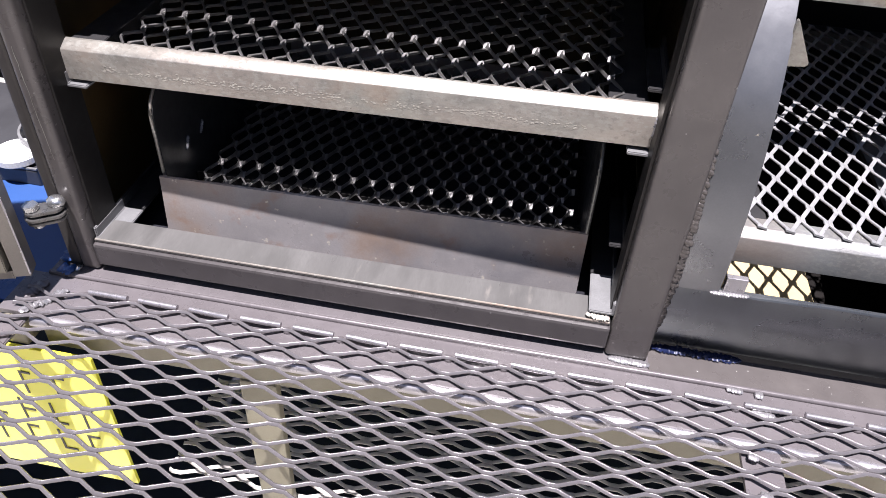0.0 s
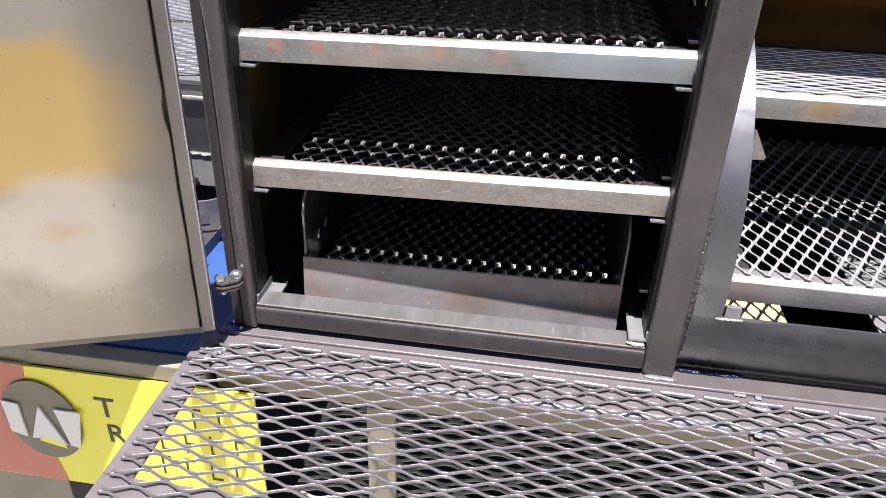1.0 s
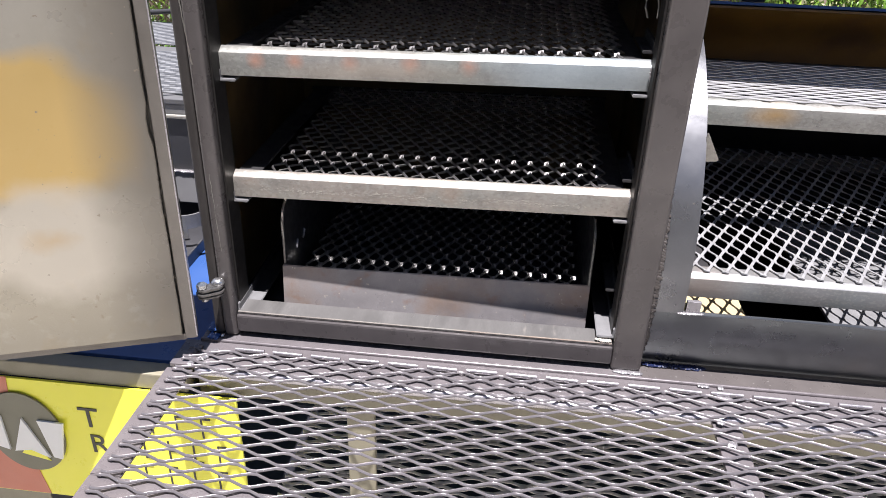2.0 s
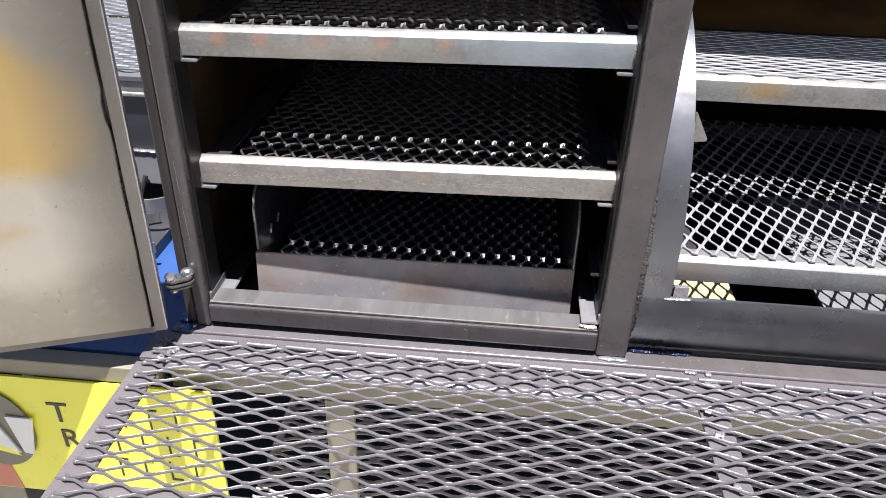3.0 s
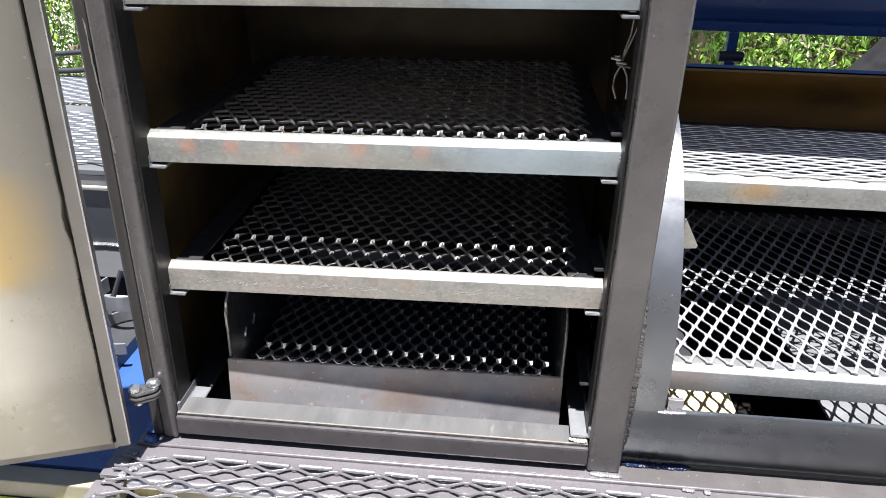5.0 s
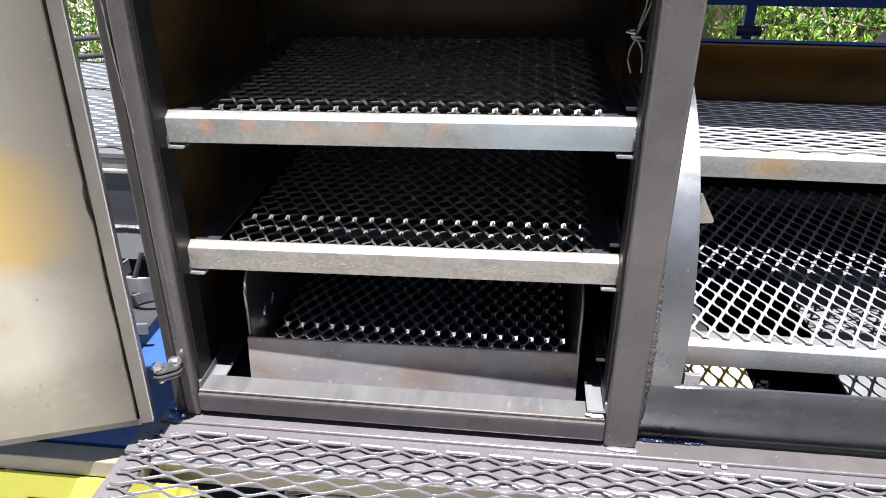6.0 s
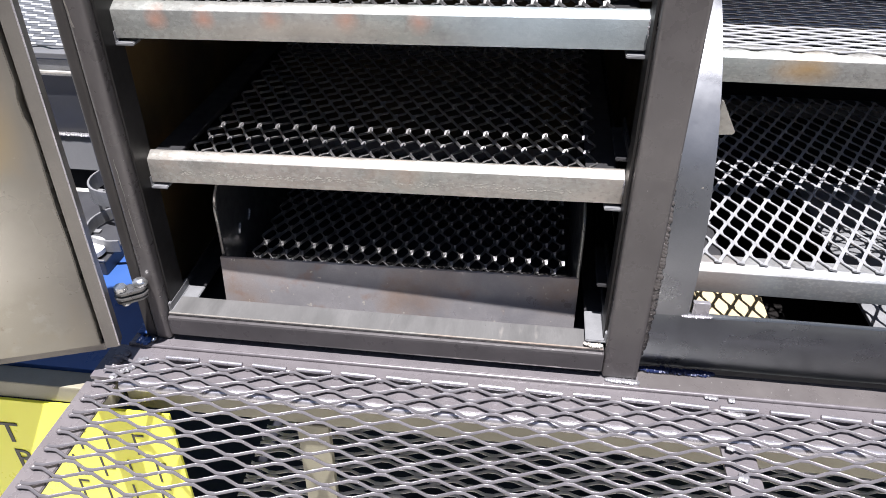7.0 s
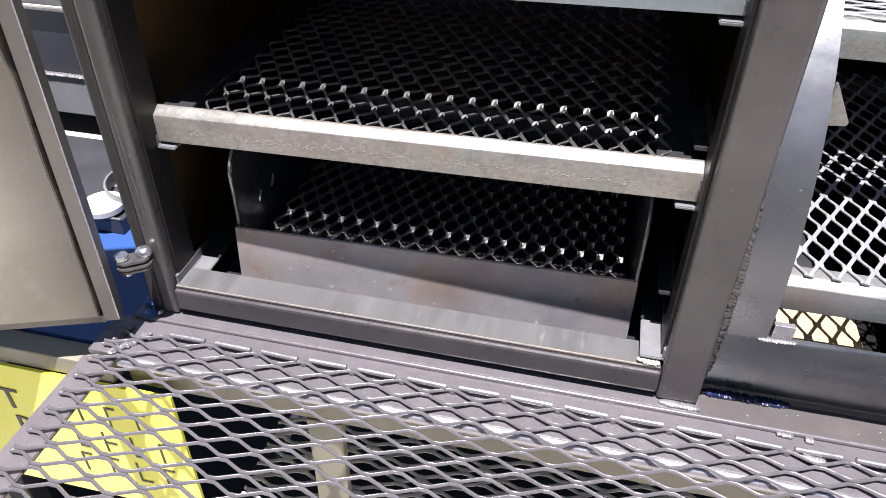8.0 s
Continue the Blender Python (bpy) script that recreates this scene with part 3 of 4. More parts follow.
part("rim_highlight", bm, EDGE, door, "thin bright tube for the edge's highlight", smooth=True)

# ---- hinge ----
hinge = thing("door_hinge", "zinc bolt through two stacked steel hinge plates", "hinge", (-0.04, -0.02, 0.872))
for z, r in ((0.8735, 0.0085), (0.8785, 0.0098), (0.8840, 0.0085)):
    ends = ((-0.0315, -0.0205), (-0.0185, -0.0115))
    turn = math.atan2(ends[0][1] - ends[1][1], ends[0][0] - ends[1][0])
    outline = [(cx + r * math.cos(turn + a), cy + r * math.sin(turn + a)) for (cx, cy), start in ((ends[0], -math.pi / 2), (ends[1], math.pi / 2)) for a in (start + math.pi * k / 12 for k in range(13))]
    part("hinge_plate", prism(outline, z, z + 0.0032, "z", 0.0005), HINGE, hinge, smooth=True)
for z in (0.8768, 0.8822):
    part("washer", tube([(-0.0315, -0.0205, z), (-0.0315, -0.0205, z + 0.0016)], 0.0065, 20), SLATE, hinge, "dark washer in the gap")
    part("washer", tube([(-0.0185, -0.0115, z), (-0.0185, -0.0115, z + 0.0016)], 0.0065, 20), SLATE, hinge, "dark washer in the gap")
bm = bmesh.new()
bmesh.ops.create_cone(bm, cap_ends=True, segments=6, radius1=0.0072, radius2=0.0072, depth=0.006, matrix=Matrix.Translation((-0.033, -0.0212, 0.8903)))
bmesh.ops.bevel(bm, geom=bm.edges[:], offset=0.0008, segments=2, affect="EDGES")
part("bolt_head", bm, BOLT, hinge)
part("bolt_shank", tube([(-0.0315, -0.0205, 0.869), (-0.0315, -0.0205, 0.8733)], 0.005), BOLT, hinge, smooth=True)
knob = bmesh.new()
bmesh.ops.create_icosphere(knob, subdivisions=3, radius=0.0075, matrix=Matrix.Translation((-0.0175, -0.0075, 0.8895)) @ Matrix.Diagonal((1.1, 1.0, 0.75, 1)))
part("weld", knob, BOLT, hinge, smooth=True)

# ---- barrel smoker ----
YC, ZC, R = 0.293, 0.925, 0.29
barrel = thing("barrel_smoker", "grey steel barrel smoker, front open, tan heat-tinted inside", "smoker", (1.1, YC, 0.63))


def arc(a0, a1, x0, x1, r0, r1, steps=40):
    """A stretch of the barrel's shell; angles in degrees from the front, over the top."""
    pts = []
    for r, order in ((r1, range(steps + 1)), (r0, range(steps, -1, -1))):
        for k in order:
            a = radians(a0 + (a1 - a0) * k / steps)
            pts.append((YC - r * math.cos(a), ZC + r * math.sin(a)))
    return prism(pts, x0, x1, "x", 0.0)


A_FRONT = math.degrees(math.asin((0.893 - ZC) / R))
A_BACK = 110.5
part("front_flange", arc(A_FRONT, A_BACK, 0.5255, 0.563, R - 0.006, R, 96), BARREL_LIT, barrel, smooth=True)
A_LOW = math.degrees(math.asin((0.8000 - ZC) / R))
part("lower_shell", arc(A_LOW, A_FRONT, 0.5255, 1.75, R - 0.006, R, 32), BARREL, barrel, "grey lower shell plate", smooth=True)
# Underside coloured near-black for the shadowed gap below the shell.
part("under_shell", arc(-88, A_LOW - 0.2, 0.5255, 1.75, R - 0.0065, R - 0.004, 48), DARK, barrel, "barrel underside, its shade put into a dark colour", smooth=True)
part("back_shell", arc(A_BACK, 272, 0.5255, 1.75, R - 0.004, R, 80), BLUE, barrel, "blue painted outer shell", smooth=True)
part("liner", arc(A_BACK, 160, 0.532, 1.743, R - 0.0095, R - 0.0062, 60), TAN_INSIDE, barrel, "tan heat-tinted inner wall, painted darker below for its shade", smooth=True)
# Below the tan the back wall is black, shade put into its colour.
part("liner", arc(160.2, 240, 0.532, 1.743, R - 0.0095, R - 0.0062, 50), BLACK_LINER, barrel, "black inner back wall, its shade put into colour", smooth=True)
part("liner", arc(240.2, 359 + A_FRONT, 0.532, 1.743, R - 0.0095, R - 0.0062, 70), BLACK_LINER, barrel, "black inner floor", smooth=True)
part("drip_ledge", box(0.5725, 0.684, 0.060, 0.200, 0.812, 0.818, 0.001), CREAM, barrel, "pale tan ledge under the rack")
part("tuning_plate", box(0.800, 1.70, 0.060, 0.46, 0.812, 0.818, 0.001), RAIL_STEEL, barrel, "grey steel tuning plate")
part("end_wall", prism([(YC + (R - 0.0098) * math.cos(2 * math.pi * k / 64), ZC + (R - 0.0098) * math.sin(2 * math.pi * k / 64)) for k in range(64)], 0.5275, 0.5315, "x"), RUST, barrel)
part("end_wall", prism([(YC + (R - 0.0098) * math.cos(2 * math.pi * k / 64), ZC + (R - 0.0098) * math.sin(2 * math.pi * k / 64)) for k in range(64)], 1.744, 1.7485, "x"), RUST, barrel)
part("gusset", prism([(0.5625, 1.104), (0.5640, 1.104), (0.5805, 1.0735), (0.579, 1.071), (0.5625, 1.0695)], 0.0565, 0.0605, "y", 0.0006), BARE, barrel)
cut_line = [(0.585 + 0.0097 * k, YC - R + 0.0026 + 0.001 * noise.noise(Vector((k * 0.3, 4.2, 0))), 0.8935 + 0.0022 * noise.noise(Vector((k * 0.16, 0.7, 2.0)))) for k in range(121)]
part("cut_edge", tube(cut_line, 0.0021, 8), BARREL, barrel, "wavy torch-cut top edge of the lower shell", smooth=True)
part("paint_chip", prism([(0.5505, 1.016), (0.5575, 1.018), (0.5545, 1.032), (0.552, 1.030)], 0.0228, 0.0238, "y"), BARE, barrel, "small bare chip in the paint")
part("slot_end", box(0.566, 0.583, 0.005, 0.011, 0.894, 0.910, 0.001), EDGE, barrel, "silvery tab at the slot's end")
for z, y0, y1, run in ((0.919, 0.0575, 0.545, "y"), (1.108, 0.180, 0.415, "x")):
    rack(z, 0.567, 1.72, y0, y1, 0.024, "barrel_rack", "bare expanded metal rack with steel front bar", "racks in the barrel", MESH_BARE, BARE_COOL if run == "y" else BARE_RUST, grid=(0.575, 1.712, 0.0405, 0.0232) if run == "y" else (0.575, 1.712, 0.0435, 0.0190), strand=(0.0042, 0.0018, -0.20) if run == "y" else (0.0036, 0.0016, 0.14), run=run)

part("slot_weld", bead((0.556, 0.0045, 0.8935), (0.588, 0.0050, 0.8940), 0.0027, rng, wobble=0.6), WELD, barrel, "bright weld along the slot's corner", smooth=True)
part("foot_weld", bead((0.527, 0.0235, 0.8005), (0.612, 0.0240, 0.8000), 0.0042, rng, wobble=1.2), NAVY, barrel, "navy daubed weld at the foot", smooth=True)

# ---- lid of the barrel, swung up over the opening ----
LA, LB, LR = Vector((0.55, 1.2335)), Vector((0.20, 1.50)), R
mid, across = (LA + LB) / 2, (LB - LA)
centre = mid + Vector((across.y, -across.x)).normalized() * -math.sqrt(max(0, LR * LR - across.length_squared / 4))
la, lb = (math.atan2(*reversed(LA - centre)), math.atan2(*reversed(LB - centre)))
if lb < la:
    lb += 2 * math.pi
outline = [(centre.x + r * math.cos(la + (lb - la) * k / 30), centre.y + r * math.sin(la + (lb - la) * k / 30)) for r, ks in ((LR, range(31)), (LR - 0.005, range(30, -1, -1))) for k in ks]
lid = part("lid", prism(outline, 0.56, 1.75, "x"), BLUE, barrel, "blue painted lid swung open", smooth=True)
part("lid_flange", box(0.56, 1.75, 0.52, 0.5445, 1.2215, 1.2355, 0.001), BLUE, lid)
for x in (0.706, 1.40):
    part("hinge_post", box(x - 0.009, x + 0.006, 0.506, 0.5195, 1.150, 1.2235, 0.001), BLUE, lid)
    part("hinge_knuckle", tube([(x - 0.02, 0.505, 1.187), (x + 0.016, 0.505, 1.187)], 0.0085), SLATE, lid, smooth=True)

# ---- front shelf ----
shelf = thing("front_shelf", "gunmetal painted angle-iron shelf topped with expanded metal", "shelf", (0.7, -0.14, 0.76))
SX0, SX1, SY0 = -0.070, 1.75, -0.294


def angle_x(y_out, y_in, z, leg, x0, x1, t=0.004):
    s = 1 if y_in > y_out else -1
    return prism([(y_out, z - leg), (y_out + s * t, z - leg), (y_out + s * t, z - t), (y_in, z - t), (y_in, z), (y_out, z)], x0, x1, "x", 0.001)


part("back_angle", box(SX0, SX1, -0.0640, -0.010, 0.7930, 0.7985, 0.0008), SHELF, shelf)
# Lighter than the shelf paint so that the bend's sun glare shows.
part("rolled_edge", tube([(SX0 + 0.035, -0.0645, 0.7916), (SX1, -0.0645, 0.7916)], 0.0066, 28), EDGE, shelf, "rolled shiny front edge", smooth=True)
part("front_angle", angle_x(SY0, SY0 + 0.038, 0.7985, 0.038, SX0, SX1), SHELF, shelf)
part("side_angle", prism([(SX0, 0.7605), (SX0 + 0.004, 0.7605), (SX0 + 0.004, 0.7945), (SX0 + 0.034, 0.7945), (SX0 + 0.034, 0.7985), (SX0, 0.7985)], SY0 + 0.0385, -0.0716, "y", 0.001), SHELF, shelf)
part("cross_bar", box(0.600, 0.632, SY0 + 0.0385, -0.0716, 0.7925, 0.7975, 0.001), SHELF, shelf)
# Takes the posts' darker paint to match this plate's darker tone.
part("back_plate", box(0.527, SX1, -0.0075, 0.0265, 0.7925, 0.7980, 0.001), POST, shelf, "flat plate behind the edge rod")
part("edge_rod", tube([(SX0 + 0.02, -0.0095, 0.8), (SX1, -0.0095, 0.8)], 0.0026), SHELF, shelf, smooth=True)
part("mesh", expanded(SX0 + 0.014, SX1 - 0.02, -0.2906, -0.0330, 0.8035, 0.0500, 0.0224, 0.0033, 0.0025, TILT_SHELF, "x", 0.031, 0.16, corner=4), MESH_SHELF, shelf, smooth=True)
for k in range(34):
    xn = 0.05 * k
    part("mesh_edge", tube([(xn + 0.006, -0.0325, 0.8056), (xn + 0.044, -0.0325 - 0.0008 * (k % 3), 0.8056)], 0.0028, 12), EDGE, shelf, smooth=True)
    blob = bmesh.new()
    bmesh.ops.create_icosphere(blob, subdivisions=2, radius=0.0042, matrix=Matrix.Translation((xn, -0.033, 0.8)) @ Matrix.Diagonal((1.1, 0.9, 0.75, 1)))
    part("tack_weld", blob, SHELF, shelf, smooth=True)
for a, b, r in (((0.594, -0.0125, 0.8005), (0.609, -0.0135, 0.8005), 0.0032), ((0.618, -0.014, 0.8005), (0.626, -0.0145, 0.8005), 0.0036), ((0.612, -0.036, 0.8025), (0.632, -0.038, 0.8025), 0.0034),
                ((0.607, -0.118, 0.8035), (0.618, -0.121, 0.8035), 0.0045), ((0.603, -0.083, 0.8035), (0.612, -0.085, 0.8035), 0.003), ((0.610, -0.19, 0.8035), (0.618, -0.192, 0.8035), 0.004)):
    part("cross_bar_weld", bead(a, b, r, rng), WELD, shelf, smooth=True)
for k in range(2, 12):
    blob = bmesh.new()
    bmesh.ops.create_icosphere(blob, subdivisions=2, radius=0.0036, matrix=Matrix.Translation((SX0 + 0.0135, -0.0330 - 0.0224 * k, 0.8015)) @ Matrix.Diagonal((1.2, 0.9, 0.7, 1)))
    part("tack_weld", blob, SHELF, shelf, smooth=True)
part("corner_weld", bead((-0.046, -0.066, 0.8005), (-0.018, -0.030, 0.8005), 0.0042, rng, wobble=1.4), WELD, shelf, smooth=True)
part("corner_weld", bead((-0.055, -0.050, 0.8), (-0.044, -0.022, 0.8), 0.005, rng, wobble=1.2), SHELF, shelf, smooth=True)

# ---- trailer frame ----
trailer = thing("trailer_frame", "tan painted trailer frame with side rail and uprights", "trailer", (0.4, 0.2, 0.0))
part("side_rail", box(-0.0395, 1.9, -0.0545, -0.046, 0.746, 0.7925, 0.001), TAN, trailer)
part("side_rail", box(-1.2, -0.0715, -0.0665, -0.041, 0.7545, 0.7790, 0.002), TAN, trailer)
part("side_rail", box(-0.071, -0.0505, -0.0665, -0.041, 0.7545, 0.7790, 0.002), TAN, trailer)
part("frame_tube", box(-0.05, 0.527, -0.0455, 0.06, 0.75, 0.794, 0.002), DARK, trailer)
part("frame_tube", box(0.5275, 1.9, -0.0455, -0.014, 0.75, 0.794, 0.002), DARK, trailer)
part("base_tube", box(-0.05, 0.527, -0.0095, 0.06, 0.7945, 0.802, 0.002), SHELF, trailer)
for x in (0.161, 0.95, 1.6):
    part("upright", box(x - 0.006, x + 0.031, -0.0565, -0.046, 0.0, 0.7455, 0.002), TAN, trailer)
part("upright", box(-0.290, -0.253, -0.0655, -0.041, 0.0, 0.7540, 0.002), DARK, trailer, "dark upright")
part("toolbox_front", box(-1.1, -0.2905, -0.0655, -0.05, 0.33, 0.5440, 0.002), TAN, trailer, "tan lower side panel")
part("rear_upright", box(0.5, 0.54, 0.625, 0.66, 0.0, 0.80, 0.002), TAN, trailer)
# Added sheet, not itself seen, that keeps the view under the deck dark.
part("lower_sheet", box(-1.2, 1.9, -0.04, 0.9, 0.30, 0.31, 0.001), DARK, trailer, "dark sheet added to keep the space below black")
part("lower_mesh", expanded(0.035, 1.85, -0.045, 0.60, 0.535, 0.0503, 0.0227, 0.0046, 0.0024, 0.6, "x", 0.01), MESH_LOW, trailer, "expanded metal lower deck")
part("lower_mesh_bar", box(0.0, 1.85, 0.28, 0.31, 0.51, 0.531, 0.001), SLATE, trailer)
part("deck", box(-0.62, -0.0505, -0.0395, 0.324, 0.770, 0.7825, 0.001), BLUE, trailer, "blue painted deck sheet")

# ---- sign under the rail ----
sign = thing("sign", "yellow sign with red corner, dark oval badge and black lettering", "sign", (-0.19, -0.08, 0.588))
SY = -0.0710
DX, TALL = -0.020, 1.185


def on_sign(outline, proud, depth):
    return prism([(p + DX, 0.7565 + (q - 0.775) * TALL) for p, q in outline], SY - proud, SY - proud + depth, "y")


part("plate", box(-0.45, 0.0145, SY, -0.0670, 0.5445, 0.7540, 0.0006), YELLOW, sign)
part("red_field", on_sign([(-0.4195, 0.5975), (-0.263, 0.5975), (-0.276, 0.66), (-0.286, 0.72), (-0.278, 0.7745), (-0.4195, 0.7745)], 0.0008, 0.0006), RED, sign, "red painted field")
badge = part("badge", on_sign([(-0.272 + 0.056 * math.cos(2 * math.pi * k / 48), 0.696 + 0.058 * math.sin(2 * math.pi * k / 48)) for k in range(48)], 0.0035, 0.0025), OLIVE, sign, "dark olive oval badge")
# white block shapes and a yellow wedge stand for the mark on the badge
for outline in ([(-0.322, 0.675), (-0.300, 0.669), (-0.300, 0.719), (-0.323, 0.721)],
                [(-0.293, 0.668), (-0.270, 0.719), (-0.243, 0.662), (-0.268, 0.672)],
                [(-0.248, 0.718), (-0.211, 0.717), (-0.225, 0.662), (-0.237, 0.664)]):
    part("white_shape", on_sign(outline, 0.0065, 0.0028), WHITE, badge, "raised white shape")
part("yellow_wedge", on_sign([(-0.285, 0.664), (-0.245, 0.656), (-0.268, 0.684)], 0.0046, 0.0009), YELLOW, badge, "yellow wedge")
lettering("T", 0.048, -0.209, 0.6825, SY - 0.0003, INK, sign)
lettering("R", 0.046, -0.2025, 0.6375, SY - 0.0003, INK, sign)
rng = random.Random(3)
for row, z in enumerate((0.713, 0.674, 0.635)):
    x = (-0.088, -0.105, -0.11)[row]
    while x < 0.012:
        w = rng.uniform(0.012, 0.016)
        part("letter_bar", on_sign([(x, z), (x + 0.0026, z), (x + 0.0026, z + 0.029), (x, z + 0.029)], 0.0008, 0.0006), INK, sign)
        zz = rng.choice((0.0, 0.013, 0.0264))
        part("letter_bar", on_sign([(x + 0.003, z + zz), (x + w, z + zz), (x + w, z + zz + 0.0026), (x + 0.003, z + zz + 0.0026)], 0.0008, 0.0006), INK, sign)
        x += 0.035

# ---- grill box beside the cabinet ----
grill = thing("grill_box", "slate grey grill box with mesh shelf tops and a light ledge", "grill", (-0.55, 0.6, 0.782))
GY, GB = 0.325, 0.85
part("front_panel", box(-1.1, -0.045, GY, GY + 0.006, 0.894, 0.986, 0.001), SLATE, grill)
part("edge_strip", box(-1.1, -0.045, GY - 0.006, GY - 0.0005, 0.9865, 0.9905, 0.0008), BARE, grill, "bright steel edge strip")
part("upper_panel", box(-1.1, -0.045, GY + 0.002, GY + 0.008, 0.991, 1.008, 0.001), RAIL_STEEL, grill)
part("top_bar", box(-1.1, -0.045, GY, GY + 0.03, 1.0085, 1.017, 0.0012), GREY, grill)
part("mesh_top", expanded(-1.1, -0.045, GY + 0.015, 0.605, 1.022, 0.0503, 0.0227, 0.0050, 0.0024, 0.5, "x", 0.01), MESH_GREY, grill)
part("middle_bar", box(-1.1, -0.045, 0.605, 0.655, 1.008, 1.018, 0.0012), GREY, grill)
part("mesh_top", expanded(-1.1, -0.045, 0.655, GB, 1.022, 0.0503, 0.0227, 0.0050, 0.0024, 0.5, "x", 0.01), MESH_GREY, grill)
part("back_bar", box(-1.1, -0.045, GB, GB + 0.03, 1.008, 1.018, 0.0012), SLATE, grill)
for z in (1.034, 1.072):
    part("guard_rail", tube([(-1.1, GB + 0.02, z - 0.022), (-0.60, GB + 0.02, z - 0.004), (-0.44, GB + 0.02, z + 0.012)], 0.006), SLATE, grill, smooth=True)
for x in (-1.0, -0.44):
    part("guard_post", tube([(x, GB + 0.021, 1.0185), (x, GB + 0.021, 1.086)], 0.005), SLATE, grill, smooth=True)
part("ledge", prism([(GY - 0.0005, 0.893), (GY - 0.006, 0.895), (GY - 0.022, 0.846), (GY - 0.018, 0.844), (GY - 0.0005, 0.888)], -1.1, -0.045, "x", 0.0008), GREY, grill, "light grey sloping ledge")
part("ledge_weld", bead((-0.5, GY - 0.006, 0.896), (-0.045, GY - 0.006, 0.896), 0.0045, rng), WELD, grill, smooth=True)
part("back_panel", box(-1.1, -0.045, GY + 0.03, GY + 0.036, 0.782, 0.8935, 0.001), DARK, grill)
part("side_panel", box(-1.106, -1.1005, GY, GB + 0.03, 0.782, 1.008, 0.001), SLATE, grill)
part("side_panel", box(-0.0445, -0.039, GY, GB + 0.03, 0.782, 1.008, 0.001), SLATE, grill)

# ---- pipe straps and box on the blue deck ----
tray = thing("hardware_box", "dark steel hardware box on the blue deck", "box", (-0.3, 0.22, 0.782))
part("body", box(-0.46, -0.158, 0.135, 0.312, 0.7825, 0.803, 0.002), SLATE, tray)
part("rim", box(-0.46, -0.158, 0.135, 0.138, 0.8035, 0.806, 0.0005), RAIL_STEEL, tray)


def strap(name, cx, cy, r, z0, z1, a0, a1):
    ob = thing(name, "bent flat steel pipe strap standing on the hardware box", "strap", (cx, cy, 0.803), "pipe straps")
    pts = [(cx + q * math.cos(radians(a0 + (a1 - a0) * k / 16)), cy + q * math.sin(radians(a0 + (a1 - a0) * k / 16))) for q, ks in ((r, range(17)), (r - 0.003, range(16, -1, -1))) for k in ks]
    part("band", prism(pts, z0, z1, "z", 0.0004), RAIL_STEEL, ob)
    part("foot", box(cx - r, cx - r + 0.012, cy - 0.004, cy + 0.004, 0.8035, z0 - 0.0002, 0.0005), RAIL_STEEL, ob)


strap("pipe_strap", -0.185, 0.262, 0.045, 0.838, 0.862, 160, 340)
strap("pipe_strap", -0.162, 0.205, 0.050, 0.806, 0.824, 110, 290)
brace = thing("brace_bar", "thin dark brace bar leaning on the grill box", "bar", (-0.22, 0.27, 0.803))
part("bar", tube([(-0.235, 0.285, 0.8045), (-0.215, 0.300, 0.862)], 0.004, 8), SLATE, brace, smooth=True)
cap = thing("plastic_cap", "round white plastic cap on the hardware box", "cap", (-0.190, 0.165, 0.806))
bm = bmesh.new()
bmesh.ops.create_cone(bm, cap_ends=True, segments=40, radius1=0.026, radius2=0.026, depth=0.010, matrix=Matrix.Translation((-0.190, 0.152, 0.8115)))
bmesh.ops.bevel(bm, geom=bm.edges[:], offset=0.0015, segments=2, affect="EDGES")
part("disc", bm, PLASTIC, cap)

# ---- hanging tie wire ----
wire = thing("tie_wire", "twisted galvanised tie wire hung from a rack rail", "wire", (0.474, 0.05, 1.20))
part("strand", tube([(0.482, 0.048, 1.309), (0.481, 0.05, 1.29), (0.477, 0.05, 1.275), (0.476, 0.05, 1.266)], 0.0009, 6), WIRE, wire, smooth=True)
part("strand", tube([(0.489, 0.048, 1.309), (0.485, 0.05, 1.292), (0.479, 0.05, 1.276), (0.476, 0.05, 1.266)], 0.0009, 6), WIRE, wire, smooth=True)
part("knot", tube([(0.469 + 0.005 * math.cos(a * 1.7) + 0.0009 * a, 0.05 + 0.004 * math.sin(a * 1.7), 1.270 - 0.0009 * a) for a in range(12)], 0.0012, 6), WIRE, wire, smooth=True)
part("tail", tube([(0.476, 0.05, 1.263), (0.471, 0.05, 1.252), (0.470, 0.049, 1.241), (0.474, 0.049, 1.230)], 0.0010, 6), WIRE, wire, smooth=True)
part("tail", tube([(0.476, 0.05, 1.263), (0.482, 0.05, 1.252), (0.484, 0.049, 1.241), (0.484, 0.049, 1.230)], 0.0010, 6), WIRE, wire, smooth=True)

# ---- trees behind ----


def leaf_clump(bm, centre, radius, count, rng, size):
    for _ in range(count):
        d = Vector((rng.gauss(0, 1), rng.gauss(0, 1), rng.gauss(0, 1))).normalized() * radius * rng.random() ** 0.5
        m = Matrix.Translation(Vector(centre) + d) @ Euler((rng.uniform(0, 6.3), rng.uniform(0, 6.3), rng.uniform(0, 6.3))).to_matrix().to_4x4()
        s = size * rng.uniform(0.6, 1.3)
        vs = [bm.verts.new(m @ Vector(c)) for c in ((-s, 0, 0), (0, -0.4 * s, 0.1 * s), (s, 0, 0), (0, 0.4 * s, 0.1 * s))]
        bm.faces.new(vs)


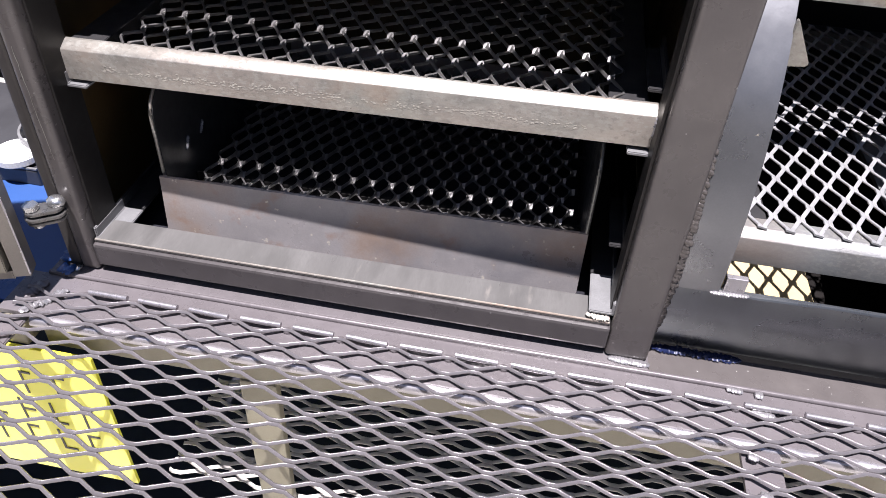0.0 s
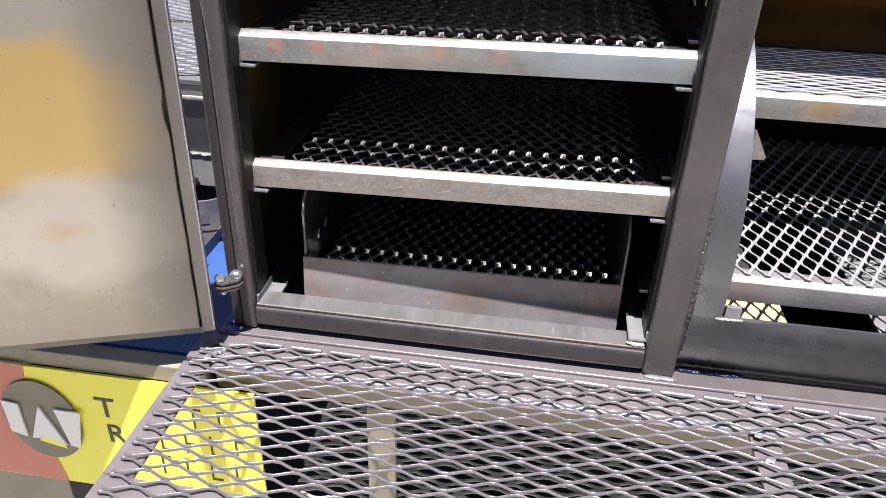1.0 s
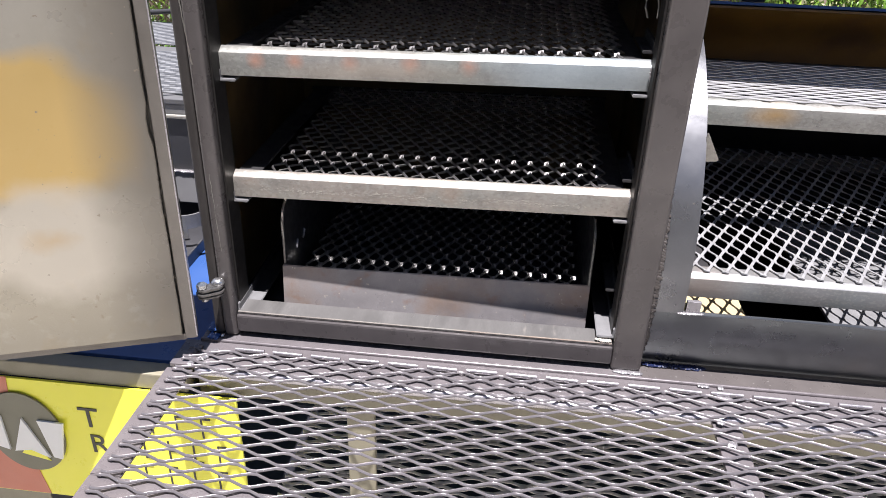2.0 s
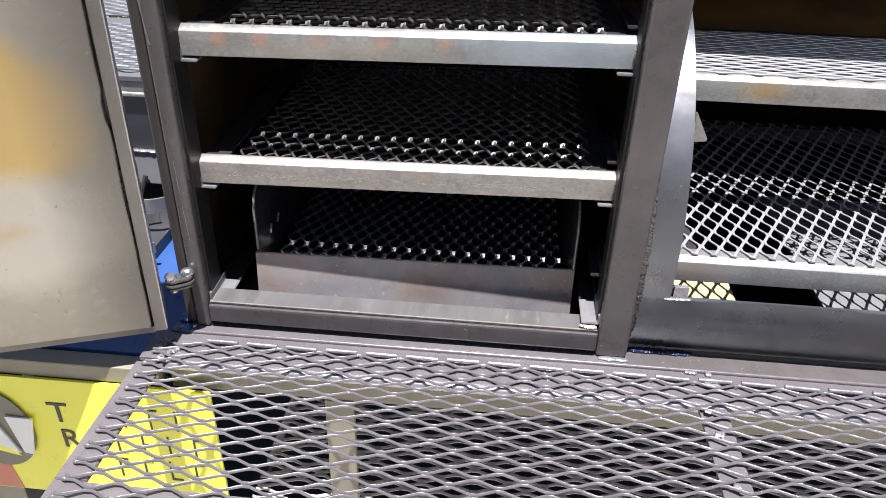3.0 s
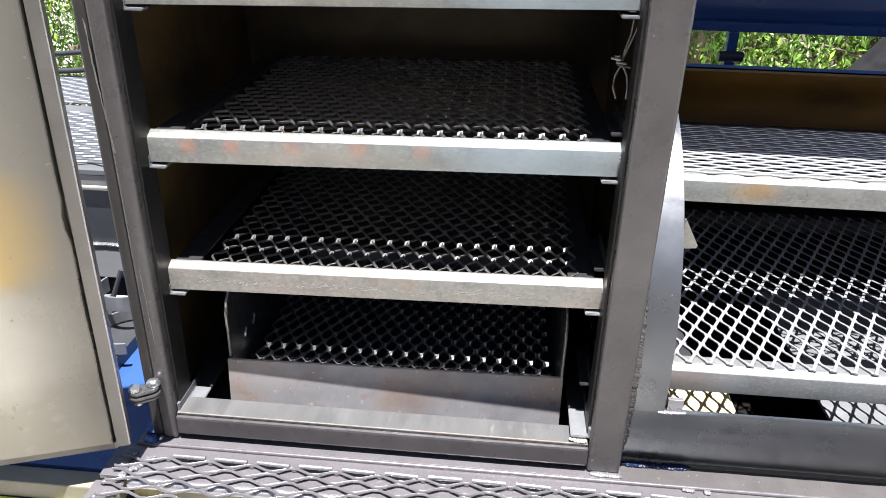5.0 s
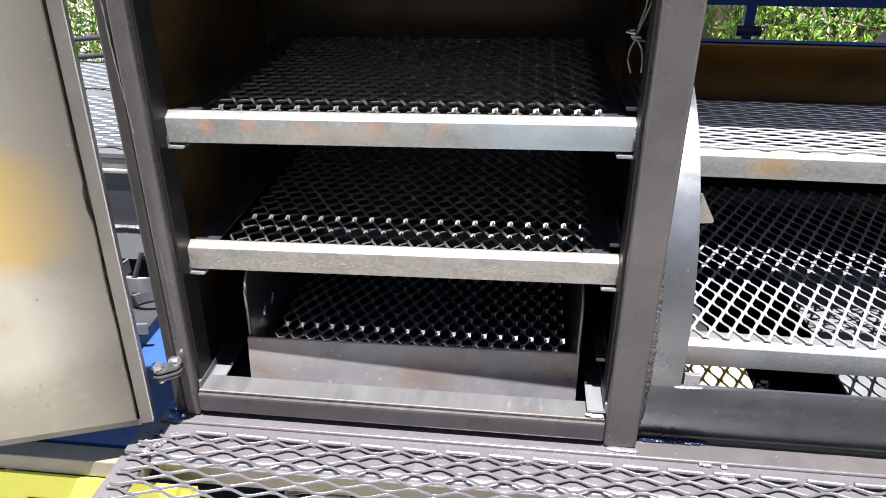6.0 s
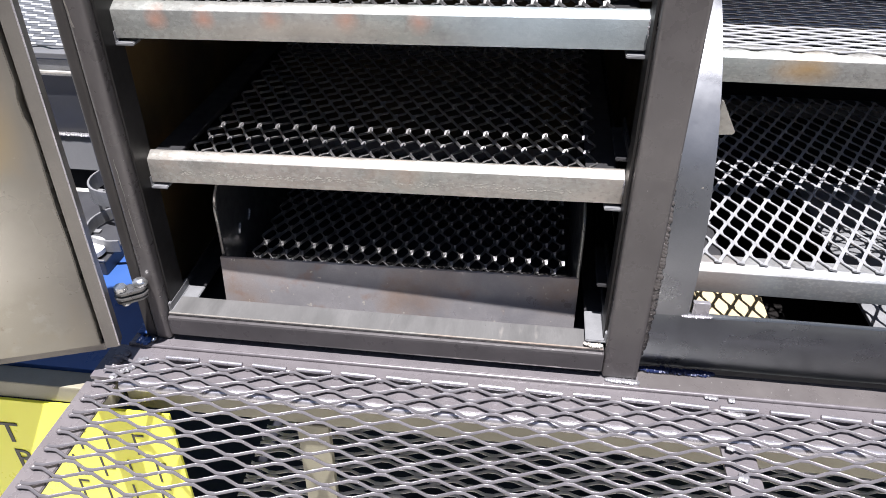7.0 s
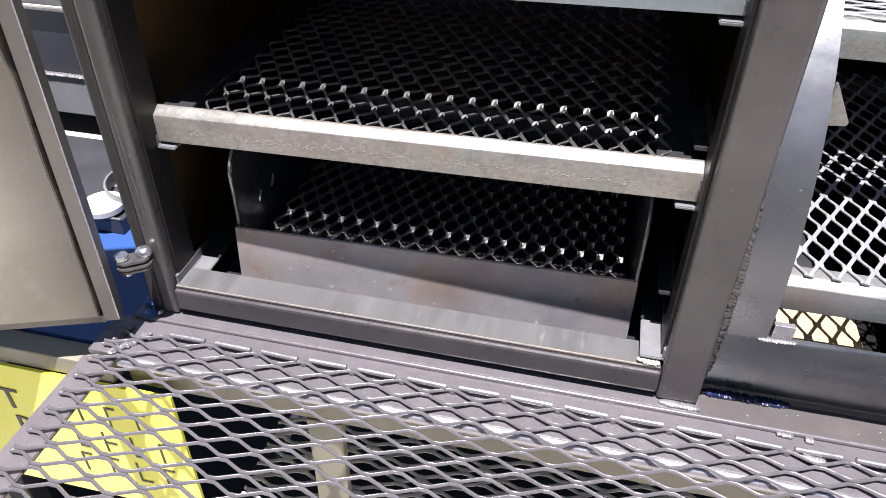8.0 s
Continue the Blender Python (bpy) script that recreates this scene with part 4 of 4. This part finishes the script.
def tree(x, y, height, rng):
    ob = thing("tree", "leafy green tree with dry brown twigs behind the trailer", "tree", (x, y, 0))
    bm = tube([(x, y, 0), (x + 0.05, y, height * 0.3), (x + rng.uniform(-0.3, 0.3), y, height * 0.7)], 0.08, 8)
    crown = bmesh.new()
    for _ in range(16):
        start = Vector((x, y, height * rng.uniform(0.08, 0.5)))
        end = start + Vector((rng.uniform(-1.2, 1.2), rng.uniform(-0.9, 0.8), rng.uniform(0.1, 1.2)))
        tube([start, start.lerp(end, 0.5) + Vector((0, 0, 0.15)), end], 0.022, 6, bm)
        for _ in range(6):
            a = start.lerp(end, rng.uniform(0.3, 1.0))
            b = a + Vector((rng.uniform(-0.5, 0.5), rng.uniform(-0.5, 0.5), rng.uniform(-0.3, 0.5)))
            tube([a, a.lerp(b, 0.5) + Vector((0, 0, 0.05)), b], 0.007, 5, bm)
            leaf_clump(crown, b, rng.uniform(0.14, 0.3), rng.randint(160, 420), rng, 0.0105)
    leaf_clump(crown, (x, y + 0.3, height * 0.38), 1.2, 7000, rng, 0.026)
    leaf_clump(crown, (x + rng.uniform(-0.3, 0.3), y + 0.5, 0.62), 0.95, 15000, rng, 0.022)
    part("trunk", bm, BARK, ob, smooth=True)
    part("crown", crown, LEAF, ob)
    return ob


rng = random.Random(11)
for x, y, h in ((-3.2, 3.6, 3.2), (-1.7, 3.9, 3.4), (-0.2, 4.3, 3.6), (1.3, 3.3, 3.2), (2.4, 3.8, 3.4), (3.8, 4.4, 3.6), (-2.4, 5.6, 3.8), (0.8, 5.4, 4.0), (3.0, 5.8, 4.0), (5.2, 5.2, 3.8)):
    tree(x, y, h, rng)

# ---- leaning trunk, standing in for an unidentified dark slant ----
leaning = thing("trunk_standin", "dark leaning trunk standing in for an unidentified slanted shape", "tree trunk", (0.93, 2.25, 0))
line = [Vector((0.93 + 1.55 * k / 12 + 0.02 * math.sin(k * 1.3), 2.25 + 0.03 * math.sin(k * 0.9), 1.56 * k / 12)) for k in range(13)]
bm = tube(line, 0.09, 14)
for v in bm.verts:
    near = min(line, key=lambda p: (p - v.co).length)
    v.co += (v.co - near) * (0.3 - 0.35 * near.z + 0.35 * noise.noise(v.co * 9.0))
tube([line[7], line[7] + Vector((-0.02, 0.08, 0.22)), line[7] + Vector((0.06, 0.14, 0.45))], 0.022, 8, bm)
tube([line[9], line[9] + Vector((0.10, 0.05, 0.05)), line[9] + Vector((0.30, 0.08, 0.02))], 0.018, 8, bm)
part("trunk", bm, BARK_SHADE, leaning, smooth=True)
